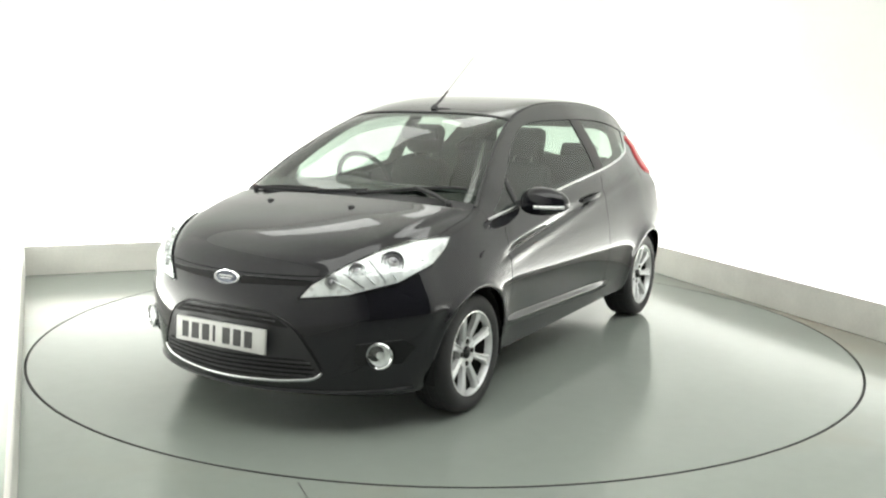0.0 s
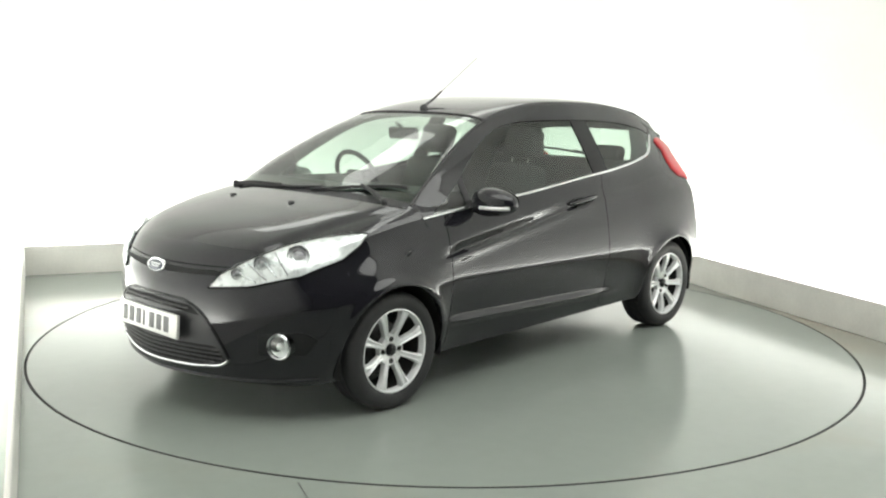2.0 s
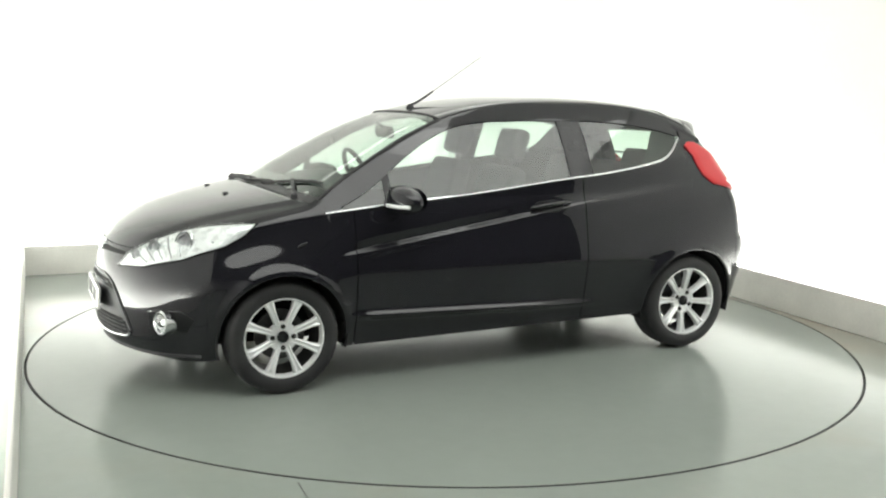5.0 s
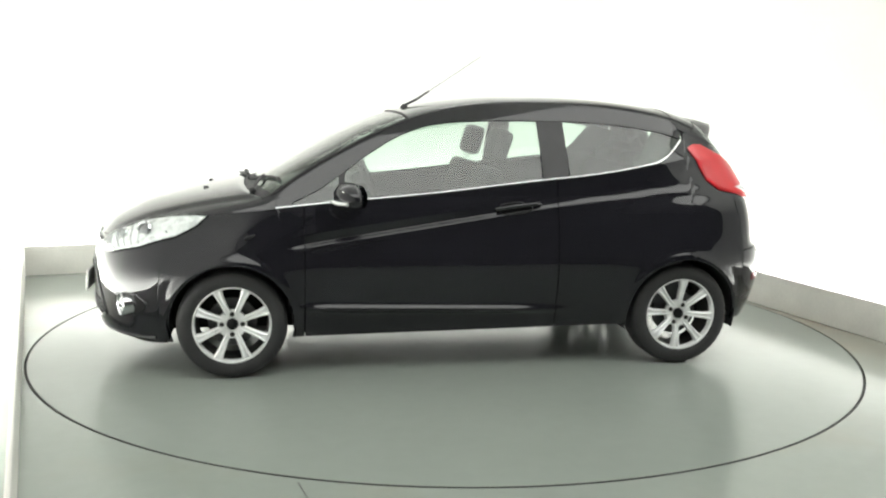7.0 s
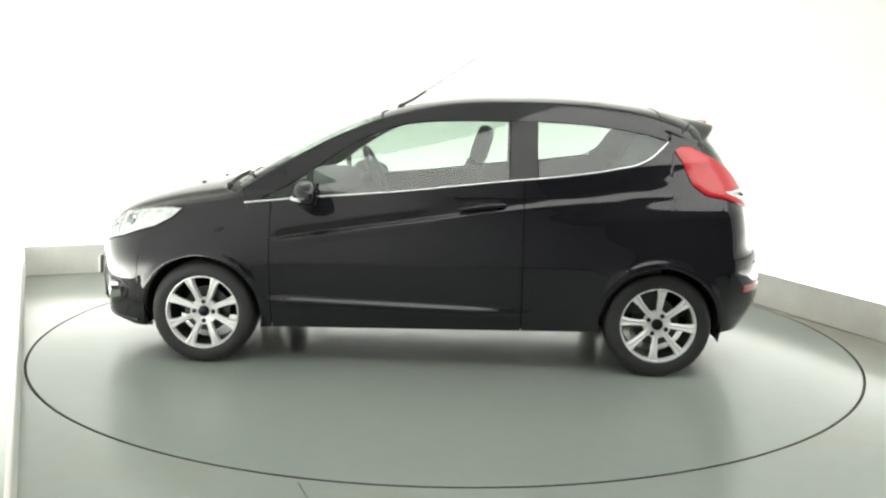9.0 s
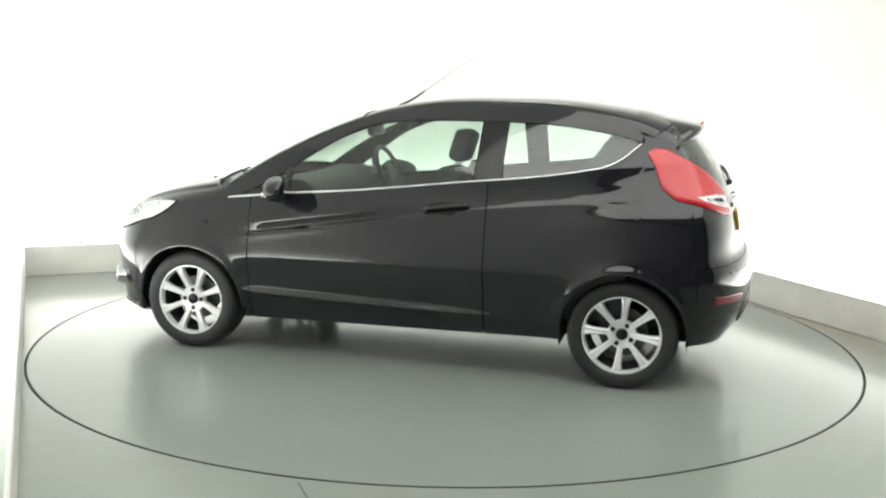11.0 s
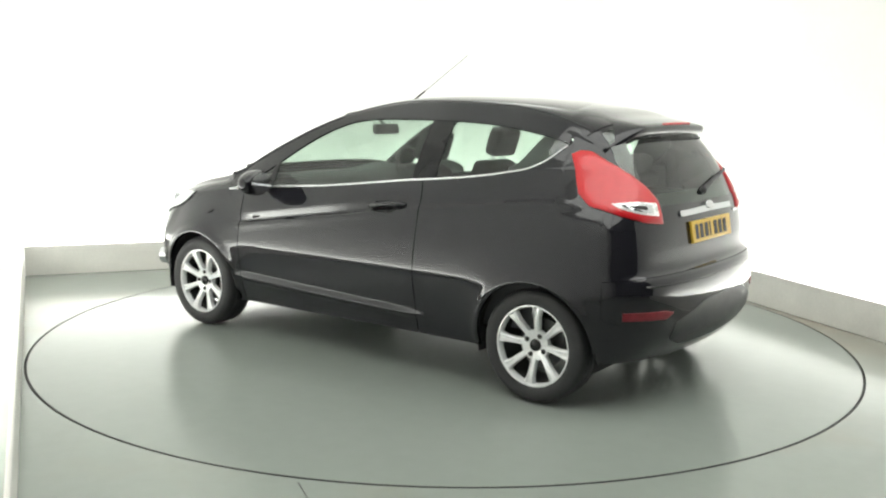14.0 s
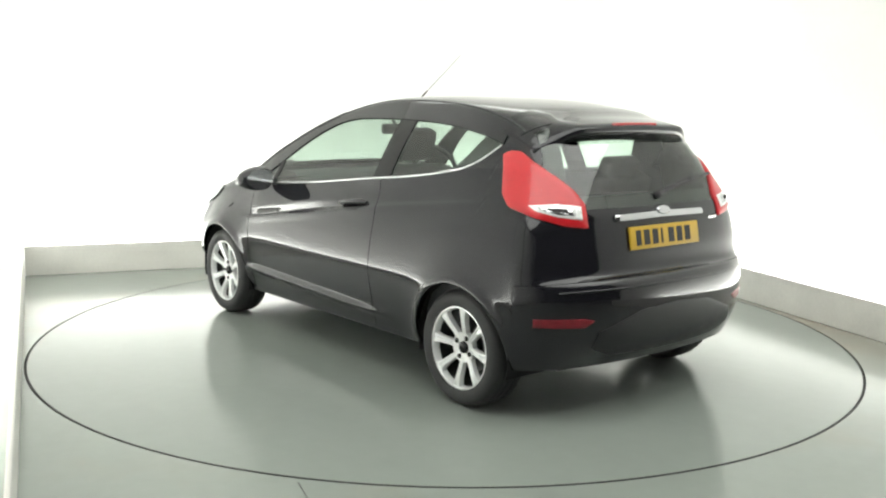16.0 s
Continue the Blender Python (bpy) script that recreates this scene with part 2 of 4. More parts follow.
def booth():
    def wall(name, x0, x1, y0, y1, z0, z1, m, label, cat, base=BOOTH_M):
        ob = part(name, box_bm(x0, x1, y0, y1, z0, z1, 0.004, 1), m, None)
        ob.matrix_world = base
        return tagged(ob, label, cat, kind="structure")
    wl, wr, wb = LEFT - COVE, RIGHT + COVE, BACK + COVE
    wall("wall_back", wl - 0.15, wr + 0.15, wb, wb + 0.15, 0.0, 3.8, WHITE, "plain white painted studio wall", "wall")
    # left wall lengthened unseen past the camera, so reflections in the doors fade softly
    wall("wall_left", wl - 0.15, wl, -9.6, wb - 0.004, 0.0, 3.8, WHITE, "plain white painted studio side wall", "wall", SKEW_M)
    wall("wall_right", wr, wr + 0.15, -4.4, wb - 0.002, 0.0, 3.8, WHITE, "white painted studio side wall above a board", "wall")
    wall("ceiling", wl - 0.30, wr + 0.15, -4.6, wb + 0.15, 3.8, 3.95, WHITE, "white studio ceiling", "ceiling")
    board = "low scuffed off-white board before the wall foot"
    wall("baseboard", LEFT + 0.002, RIGHT - 0.002, BACK, BACK + 0.02, 0.0, BOARD_H, SKIRT, board, "baseboard")
    wall("baseboard", RIGHT, RIGHT + 0.02, -4.4, BACK + 0.02, 0.0, BOARD_H, SKIRT, board, "baseboard")
    wall("baseboard", LEFT - 0.02, LEFT, -4.6, BACK + 0.02, 0.0, BOARD_H, SKIRT, board, "baseboard", SKEW_M)
    wall("floor_joint", -1.4385, -1.4355, -3.4, -RING * 0.835, 0.0, 0.0010, JOINT, "thin dark joint in the floor paint", "floor")
    # dark hall round the open side
    for nm, a in (("wall_hall_front", (-9, 9, -10.2, -10, 0, 5.2)), ("wall_hall_west", (-9.2, -9, -10, 6, 0, 5.2)), ("wall_hall_east", (9, 9.2, -10, 6, 0, 5.2)),
                  ("wall_hall_back", (-9, 9, 6, 6.2, 0, 5.2)), ("hall_ceiling", (-9.2, 9.2, -10.2, 6.2, 5.2, 5.3))):
        wall(nm, *a, OUTER, "grey painted hall wall behind the booth", "wall")
    # floor with a round opening for the turntable
    n = 192
    v, f = [], []
    rings = [(RING + 0.003, -0.03), (RING + 0.003, 0.0), (RING + 0.05, 0.0), (RING + 0.12, 0.0)]
    for r, z in rings:
        v += [(r * math.cos(2 * math.pi * k / n), r * math.sin(2 * math.pi * k / n), z) for k in range(n)]
    for k in range(n):
        a = 2 * math.pi * k / n
        s = 11.0 / max(abs(math.cos(a)), abs(math.sin(a)))
        v.append((s * math.cos(a), s * math.sin(a), 0.0))
    for i in range(len(rings)):
        f += [(i * n + k, i * n + (k + 1) % n, (i + 1) * n + (k + 1) % n, (i + 1) * n + k) for k in range(n)]
    fl = mesh_ob("floor", v, [q[::-1] for q in f], FLOOR, smooth=False)
    fl.matrix_world = BOOTH_M
    tagged(fl, "glossy grey-green painted floor", "floor", kind="structure")
    bm = bmesh.new()
    bmesh.ops.create_circle(bm, cap_ends=True, radius=RING + 0.3, segments=96, matrix=Matrix.Translation((0, 0, -0.03)))
    tagged(part("floor_pit", bm, GAP, None), "dark gap under the turntable edge", "floor", kind="structure")


def turntable():
    bm = bmesh.new()
    n = 192
    R = RING - 0.003
    prof = [(R - 0.004, 0.0), (R, -0.003), (R, -0.02)]
    c = bm.verts.new((0, 0, 0.0))
    rings = [[bm.verts.new((r * math.cos(2 * math.pi * k / n), r * math.sin(2 * math.pi * k / n), z)) for k in range(n)] for r, z in [(1.2, 0.0)] + prof]
    for k in range(n):
        bm.faces.new((c, rings[0][k], rings[0][(k + 1) % n]))
    for a, b in zip(rings, rings[1:]):
        for k in range(n):
            bm.faces.new((a[k], b[k], b[(k + 1) % n], a[(k + 1) % n]))
    ob = part("turntable", bm, DISC, None)
    e = bmesh.new()
    prof = [(R - 0.0095, 0.0), (R - 0.009, 0.0008), (R - 0.001, 0.0008), (R + 0.0005, -0.012)]
    rings = [[e.verts.new((r * math.cos(2 * math.pi * k / n), r * math.sin(2 * math.pi * k / n), z)) for k in range(n)] for r, z in prof]
    for a, b in zip(rings, rings[1:]):
        for k in range(n):
            e.faces.new((a[k], b[k], b[(k + 1) % n], a[(k + 1) % n]))
    part("edge_ring", e, GAP, ob, "dark edging strip of the turntable")
    return tagged(ob, "round glossy grey-green turntable flush with the floor", "turntable")


booth()
DISK = turntable()

# ---- the car: x forward, y to its left, z up; origin on the ground between the axles ----
AXLE_F, AXLE_R, WHEEL_R, ARCH_R = 1.246, -1.247, 0.288, 0.322
HUB_Z = 0.288

# half width in plan at mid height
PLAN = np.array([(2.2, 0.30), (1.95, 0.62), (1.85, 0.70), (1.75, 0.790), (1.65, 0.815), (1.5, 0.834), (1.25, 0.850), (0.9, 0.845), (0.4, 0.848), (-0.2, 0.852),
                 (-0.8, 0.856), (-1.25, 0.858), (-1.5, 0.842), (-1.62, 0.826), (-1.72, 0.805), (-1.8, 0.78), (-2.0, 0.60)])[::-1]
# the waist line, along the chrome strip
BELT = np.array([(1.75, 0.74), (1.5, 0.80), (1.377, 0.838), (1.2, 0.872), (1.015, 0.897), (0.735, 0.927), (0.183, 0.975), (-0.422, 1.045), (-0.721, 1.076), (-1.016, 1.122), (-1.16, 1.140),
                 (-1.5, 1.165), (-1.9, 1.18)])[::-1]
CREASE = np.array([(1.0, 0.675), (0.893, 0.692), (0.181, 0.802), (-0.426, 0.893), (-0.9, 0.952), (-1.319, 0.996), (-1.6, 1.01)])[::-1]


def lin(tab, x):
    return hermite(tab[:, 0], tab[:, 1], x)


def side_y(x, z):
    """The half width of the body side at x, z."""
    x, z = np.asarray(x, float), np.asarray(z, float)
    w = lin(PLAN, x)
    h = z - lin(BELT, x)
    up = np.maximum(h, 0)
    d = 0.010 * sstep(-0.22, 0.03, h) + 0.22 * np.clip(z - 0.60, 0, 0.36)**2 + 0.50 * up + 0.34 * up**2
    low = np.sqrt((0.575 - z)**2 + 0.0005) + 0.575 - z
    d = d + 0.080 * low + 0.15 * np.maximum(0.56 - z, 0)**2 + 0.11 * (np.sqrt((np.minimum(z, 1.0) - 0.58)**2 + 0.0009) + np.minimum(z, 1.0) - 0.58) / 2 - 0.004
    rear = np.maximum(-0.45 - x, 0) / 0.85
    d = d + 0.105 * rear**1.6 * sstep(-0.30, 0.08, h)
    d = d + 0.03 * np.clip((x - 0.8) / 0.5, 0, 1.4) * sstep(-0.25, 0.0, h)
    y = w - d
    # crease that rises through the door handle
    f = z - lin(CREASE, x)
    fade = sstep(1.0, 0.75, x) * sstep(-1.55, -1.1, x)
    groove = 0.003 + 0.020 * sstep(-0.45, 0.20, x)
    hollow = sstep(0.0, 0.014, f) * (1 - np.clip((f - 0.012) / 0.055, 0, 1))**1.2
    y = y + fade * (0.005 * np.exp(-((f + 0.006) / 0.03)**2) - groove * hollow)
    # sill blade
    fs = z - (0.345 + 0.025 * x)
    y = y + 0.026 * np.exp(-(fs / 0.020)**2) * sstep(0.95, 0.75, x) * sstep(-0.75, -0.2, x)
    # wheel arch flares
    for ax in (AXLE_F, AXLE_R):
        r = np.hypot(x - ax, z - HUB_Z)
        y = y + (0.013 * np.exp(-((r - ARCH_R - 0.010) / 0.030)**2) + 0.015 * np.exp(-((r - ARCH_R) / 0.105)**2)) * sstep(0.16, 0.32, z)
    return y


# stations over the car from under the nose to under the tail: centre x, z; edge x, z; roundness
STATIONS = [
    (1.90, 0.165, 1.575, 0.185, 1.9), (2.00, 0.195, 1.60, 0.215, 1.8), (2.035, 0.26, 1.615, 0.27, 1.7), (2.045, 0.36, 1.62, 0.38, 1.68), (2.05, 0.47, 1.615, 0.50, 1.68), (2.04, 0.58, 1.60, 0.60, 1.7),
    (2.015, 0.665, 1.57, 0.69, 1.8), (1.985, 0.715, 1.53, 0.745, 1.9), (1.90, 0.780, 1.47, 0.795, 2.0), (1.75, 0.852, 1.377, 0.842, 2.15),
    (1.50, 0.922, 1.22, 0.882, 2.3), (1.25, 0.972, 1.07, 0.915, 2.4), (1.13, 1.000, 1.0, 0.955, 2.6), (0.93, 1.110, 0.85, 1.055, 2.9),
    (0.724, 1.220, 0.69, 1.150, 3.0), (0.52, 1.320, 0.49, 1.255, 2.9), (0.31, 1.396, 0.27, 1.348, 2.6), (0.10, 1.450, 0.05, 1.408, 2.4),
    (-0.20, 1.488, -0.20, 1.445, 2.5), (-0.55, 1.497, -0.55, 1.451, 2.5), (-0.90, 1.485, -0.90, 1.433, 2.5), (-1.22, 1.446, -1.18, 1.382, 2.5),
    (-1.45, 1.384, -1.36, 1.308, 2.5), (-1.56, 1.300, -1.435, 1.235, 2.4), (-1.665, 1.160, -1.505, 1.120, 2.3), (-1.752, 0.995, -1.56, 0.990, 2.3),
    (-1.775, 0.925, -1.57, 0.925, 2.3), (-1.80, 0.80, -1.59, 0.80, 2.3), (-1.82, 0.70, -1.60, 0.69, 2.2), (-1.88, 0.655, -1.61, 0.62, 2.15),
    (-1.895, 0.52, -1.61, 0.50, 2.15), (-1.88, 0.38, -1.60, 0.38, 2.15), (-1.80, 0.26, -1.585, 0.255, 2.1)]
U_BON0, U_BON1, U_SCR0, U_SCR1, U_ROOF1, U_HG0, U_HG1, U_HATCH1 = 6.9, 11.45, 12.0, 16.0, 22.0, 22.5, 25.05, 28.55
_ST = np.array(STATIONS)
_K = np.arange(len(STATIONS), dtype=float)


def over(u, s):
    """A point of the skin over the car: u along the stations, s from -1 (right edge) to 1 (left edge)."""
    st = hermite(_K, _ST, np.atleast_1d(u))
    cx, cz, ex, ez, n = st.T
    ey = side_y(ex, ez)
    a = np.abs(s) * math.pi / 2
    k = 2 / n
    c, q = np.maximum(np.cos(a), 0)**k, np.maximum(np.sin(a), 0)**k
    z = ez + (cz - ez) * c
    x = ex + (cx - ex) * c
    # leave the side in its own slope
    yx = np.clip((side_y(ex + 0.01, ez) - side_y(ex - 0.01, ez)) / 0.02, -0.5, 0.5)
    yz = np.clip((side_y(ex, ez + 0.01) - side_y(ex, ez - 0.01)) / 0.02, -0.8, 0.3)
    y = ey * q + (yx * (x - ex) + yz * (z - ez)) * q**8
    # raised middle of the bonnet between two creases
    run = np.clip((np.atleast_1d(u) - U_BON0) / (U_BON1 - U_BON0), 0, 1)
    mid = 0.40 + 0.36 * run
    z = z + 0.014 * sstep(mid + 0.05, mid - 0.05, np.abs(s)) * sstep(0.0, 0.25, run) * sstep(1.0, 0.9, run)
    return np.stack([x, np.sign(s) * y, z], -1)


SKIN_V, SKIN_F = [], []                      # all outer panels, to lay trim on


def skin_panel(name, rows, material, parent, flip=False, label="", both=True, thick=0.0, keep=True):
    """A panel from rows of points; painted panels also go into the skin."""
    rows = np.array(rows)
    nr, nc = rows.shape[:2]
    v = rows.reshape(-1, 3)
    f = grid_faces(nr, nc)
    if flip:
        f = [q[::-1] for q in f]
    if keep:
        b = len(SKIN_V)
        SKIN_V.extend(map(tuple, v))
        SKIN_F.extend(tuple(i + b for i in q) for q in f)
    ob = mesh_ob(name, v, f, material, parent, label)
    if thick:
        md = ob.modifiers.new("thickness", "SOLIDIFY")
        md.thickness, md.offset, md.use_rim = thick, -1, False
    return ob


def over_panel(name, u0, u1, s0, s1, material, parent, nu=40, ns=40, label="", thick=0.012, inset=0.0, keep=True):
    us, ss = np.meshgrid(np.linspace(u0, u1, nu), np.linspace(s0, s1, ns), indexing="ij")
    rows = over(us.ravel(), ss.ravel()).reshape(nu, ns, 3)
    return skin_panel(name, rows, material, parent, label=label, thick=thick, keep=keep)


EDGE = hermite(_K, _ST, np.linspace(0, len(STATIONS) - 1, 400))[:, 2:4]
_i0 = int(np.argmax(EDGE[:, 0]))
_rail = EDGE[_i0:]
_i1 = int(np.argmin(_rail[:, 0]))
RAIL = _rail[:_i1 + 1][::-1]                 # top edge of the body side, rising x


def rail_z(x):
    return np.interp(x, RAIL[:, 0], RAIL[:, 1])


# top edge of the side glass; its foot is the chrome strip
GLASS_TOP = np.array([(0.93, 0.925), (0.80, 0.985), (0.618, 1.105), (0.509, 1.180), (0.353, 1.268), (0.199, 1.325), (0.045, 1.350), (-0.109, 1.358), (-0.43, 1.362), (-0.72, 1.357),
                      (-0.90, 1.344), (-1.083, 1.318), (-1.20, 1.295), (-1.288, 1.270)])[::-1]
STRIP = np.array([(1.015, 0.897), (0.735, 0.927), (0.183, 0.975), (-0.422, 1.045), (-0.721, 1.076), (-1.016, 1.122), (-1.13, 1.150), (-1.20, 1.188), (-1.288, 1.266)])[::-1]


def side_panel(name, xs, zlow, zhigh, sgn, material, parent, nz=24, label="", out=0.0, thick=0.012, keep=True):
    rows = []
    for x, a, b in zip(xs, zlow, zhigh):
        z = np.linspace(a, b, nz)
        rows.append(np.stack([np.full(nz, x), sgn * (side_y(np.full(nz, x), z) + out), z], -1))
    return skin_panel(name, rows, material, parent, flip=sgn < 0, label=label, thick=thick, keep=keep)


def sill_z(x):
    return np.interp(x, [-1.61, -1.55, -0.95, 0.9, 1.55, 1.62], [0.255, 0.245, 0.235, 0.205, 0.185, 0.20])


def low_side(name, x0, x1, sgn, material, parent, label=""):
    """The body side below the waist from x0 to x1, with the wheel arch cut out."""
    nx, nz = max(3, int((x1 - x0) / 0.0105)), 118
    xs = np.linspace(x0, x1, nx)
    rows = []
    for x in xs:
        top = rail_z(x) if (x > 1.0 or x < -1.30) else lin(STRIP, x)
        rows.append([(x, z) for z in np.linspace(sill_z(x), top, nz)])
    g = np.array(rows)
    ok = np.ones((nx, nz), bool)
    for ax in (AXLE_F, AXLE_R):
        dx, dz = g[..., 0] - ax, g[..., 1] - HUB_Z
        r = np.hypot(dx, dz)
        inn = (r < ARCH_R) & (dz > -0.2)
        near = inn & (r > ARCH_R - 0.0105)
        k = ARCH_R / np.maximum(r, 1e-6)
        g[..., 0] = np.where(near, ax + dx * k, g[..., 0])
        g[..., 1] = np.where(near, HUB_Z + dz * k, g[..., 1])
        ok &= ~(inn & ~near)
    y = sgn * side_y(g[..., 0], g[..., 1])
    P = np.stack([g[..., 0], y, g[..., 1]], -1).reshape(-1, 3)
    f = []
    okf = ok.reshape(-1)
    for q in grid_faces(nx, nz):
        if all(okf[i] for i in q):
            f.append(q if sgn > 0 else q[::-1])
    used = sorted({i for q in f for i in q})
    m = {i: k for k, i in enumerate(used)}
    v = P[used]
    f = [tuple(m[i] for i in q) for q in f]
    b = len(SKIN_V)
    SKIN_V.extend(map(tuple, v))
    SKIN_F.extend(tuple(i + b for i in q) for q in f)
    ob = mesh_ob(name, v, f, material, parent, label)
    md = ob.modifiers.new("thickness", "SOLIDIFY")
    md.thickness, md.offset, md.use_rim = 0.014, -1, False
    return ob


DOOR_F, DOOR_R = 0.868, -0.510


def car_shell(car):
    G = 0.0028
    over_panel("front_bumper", 0, U_BON0 - 0.03, -1, 1, PAINT, car, 56, 81)
    over_panel("bonnet", U_BON0 + 0.03, U_BON1, -0.865, 0.865, PAINT, car, 64, 61)
    for s in (-1, 1):
        over_panel("front_wing", U_BON0 + 0.02, U_BON1 + 0.55, s * 0.872, s, PAINT, car, 50, 12) if s > 0 else \
            over_panel("front_wing", U_BON0 + 0.02, U_BON1 + 0.55, -1, -0.872, PAINT, car, 50, 12)
        a, b = (0.895, 1.0) if s > 0 else (-1.0, -0.895)
        over_panel("windscreen_pillar", U_SCR0, U_SCR1, a, b, PAINT, car, 40, 10)
        a, b = (0.80, 1.0) if s > 0 else (-1.0, -0.80)
        over_panel("hatch_pillar", U_ROOF1 + 0.02, U_HG1, a, b, PAINT, car, 40, 14)
    over_panel("cowl_panel", U_BON1 + 0.05, U_SCR0 + 0.02, -0.868, 0.868, TRIM, car, 8, 41, label="black plastic cowl panel")
    over_panel("windscreen", U_SCR0 + 0.02, U_SCR1 - 0.02, -0.89, 0.89, GLASS, car, 40, 49, label="clear tinted windscreen", thick=0)
    for nm, u0, u1, a, b, nu, ns in (("lower", U_SCR0 + 0.02, U_SCR0 + 0.42, -0.885, 0.885, 8, 41), ("upper", U_SCR1 - 0.30, U_SCR1 - 0.02, -0.885, 0.885, 8, 41),
                                     ("left", U_SCR0 + 0.02, U_SCR1 - 0.02, 0.845, 0.893, 40, 6), ("right", U_SCR0 + 0.02, U_SCR1 - 0.02, -0.893, -0.845, 40, 6)):
        uu, sv = np.meshgrid(np.linspace(u0, u1, nu), np.linspace(a, b, ns), indexing="ij")
        pts = over(uu.ravel(), sv.ravel()).reshape(nu, ns, 3) - np.array([0.003, 0, 0.003])
        skin_panel("windscreen_border", pts, GLOSSBLACK, car, label="black printed border of the windscreen", keep=False)
    for s in (-1, 1):
        us = np.linspace(U_SCR0 - 0.1, U_SCR1 - 0.02, 40)
        tube("screen_seal", over(us, np.full(40, s * 0.893)), 0.0085, RUBBER, car, "black rubber windscreen seal", sides=6)
        uu, sv = np.meshgrid(np.linspace(U_HG0 - 0.28, U_HG1 - 0.02, 30), s * np.linspace(0.56, 0.795, 8), indexing="ij")
        pts = over(uu.ravel(), sv.ravel()).reshape(30, 8, 3) + np.array([0.004, 0, -0.003])
        skin_panel("hatch_border", pts, GLOSSBLACK, car, label="black printed border of the hatch window", keep=False)
    uu, sv = np.meshgrid(np.linspace(U_HG1 - 0.42, U_HG1 - 0.01, 6), np.linspace(-0.66, 0.66, 31), indexing="ij")
    skin_panel("hatch_border", over(uu.ravel(), sv.ravel()).reshape(6, 31, 3) + np.array([0.004, 0, -0.003]), GLOSSBLACK, car, label="black printed border of the hatch window", keep=False)
    tube("screen_seal", over(np.full(40, U_SCR1 - 0.01), np.linspace(-0.893, 0.893, 40)), 0.0075, RUBBER, car, "black rubber windscreen seal", sides=6)
    over_panel("roof", U_SCR1, U_ROOF1, -1, 1, PAINT, car, 60, 61)
    tube("tailgate_seam", over(np.full(60, U_ROOF1), np.linspace(-0.99, 0.99, 60)), 0.0032, DARK, car, "dark gap above the tailgate", sides=6)
    for s in (-1, 1):
        tube("roof_ditch", over(np.linspace(U_SCR1 + 0.05, U_ROOF1 - 0.05, 50), np.full(50, s * 0.88)), 0.0045, RUBBER, car, "black strip along the roof edge", sides=6)
    over_panel("tailgate_top", U_ROOF1, U_HG0 - 0.29, -0.80, 0.80, PAINT, car, 6, 31)
    over_panel("rear_window", U_HG0 - 0.3, U_HG1, -0.795, 0.795, GLASS, car, 30, 41, label="tinted hatch window", thick=0)
    over_panel("tailgate", U_HG1, U_HATCH1 - 0.03, -0.9, 0.9, PAINT, car, 36, 61)
    for s in (-1, 1):
        a, b = (0.905, 1.0) if s > 0 else (-1.0, -0.905)
        over_panel("rear_corner", U_HG1, U_HATCH1 - 0.03, a, b, PAINT, car, 36, 12)
    over_panel("rear_bumper", U_HATCH1 + 0.02, len(STATIONS) - 1, -1, 1, PAINT, car, 44, 81)
    for s in (1, -1):
        low_side("side_wing", DOOR_F + G, 1.618, s, PAINT, car)
        d = low_side("door", DOOR_R + G, DOOR_F - G, s, PAINT, car)
        low_side("rear_quarter", -1.608, DOOR_R - G, s, PAINT, car)
        for dx in (DOOR_F, DOOR_R):
            xs = np.linspace(dx - 0.02, dx + 0.02, 4)
            side_panel("door_seal", xs, sill_z(xs) + 0.02, lin(STRIP, xs) - 0.01, s, DARK, car, 30, label="dark rubber door seal", out=-0.016, thick=0, keep=False)
        xs = np.linspace(-1.288, 0.93, 90)
        side_panel("roof_rail", xs, lin(GLASS_TOP, xs), rail_z(xs), s, PAINT, car, 12)
        xs = np.linspace(0.93, 1.02, 8)
        side_panel("mirror_foot", xs, lin(STRIP, xs), rail_z(xs), s, PAINT, car, 6)
        xs = np.linspace(0.682, 0.93, 24)
        side_panel("corner_window", xs, lin(STRIP, xs), lin(GLASS_TOP, xs), s, GLASS, car, 8, label="small fixed corner glass", out=-0.006, thick=0)
        xs = np.linspace(0.648, 0.684, 4)
        side_panel("window_divider", xs, lin(STRIP, xs), lin(GLASS_TOP, xs), s, TRIM, car, 8, label="black window divider", out=0.001)
        xs = np.linspace(-0.425, 0.655, 60)
        side_panel("door_window", xs, lin(STRIP, xs), lin(GLASS_TOP, xs), s, GLASS, car, 16, label="tinted door glass", out=-0.006, thick=0)
        xs = np.linspace(-0.58, -0.43, 10)
        side_panel("door_pillar", xs, lin(STRIP, xs), lin(GLASS_TOP, xs), s, GLOSSBLACK, car, 14, label="gloss black pillar trim", out=-0.003)
        xs = np.linspace(-1.285, -0.585, 50)
        side_panel("quarter_window", xs, lin(STRIP, xs), lin(GLASS_TOP, xs), s, GLASS, car, 12, label="tinted rear quarter glass", out=-0.006, thick=0)
        # chrome strip along the foot of the side glass
        xs = np.concatenate([np.linspace(1.015, -1.0, 50), np.linspace(-1.02, -1.286, 16)])
        rows = []
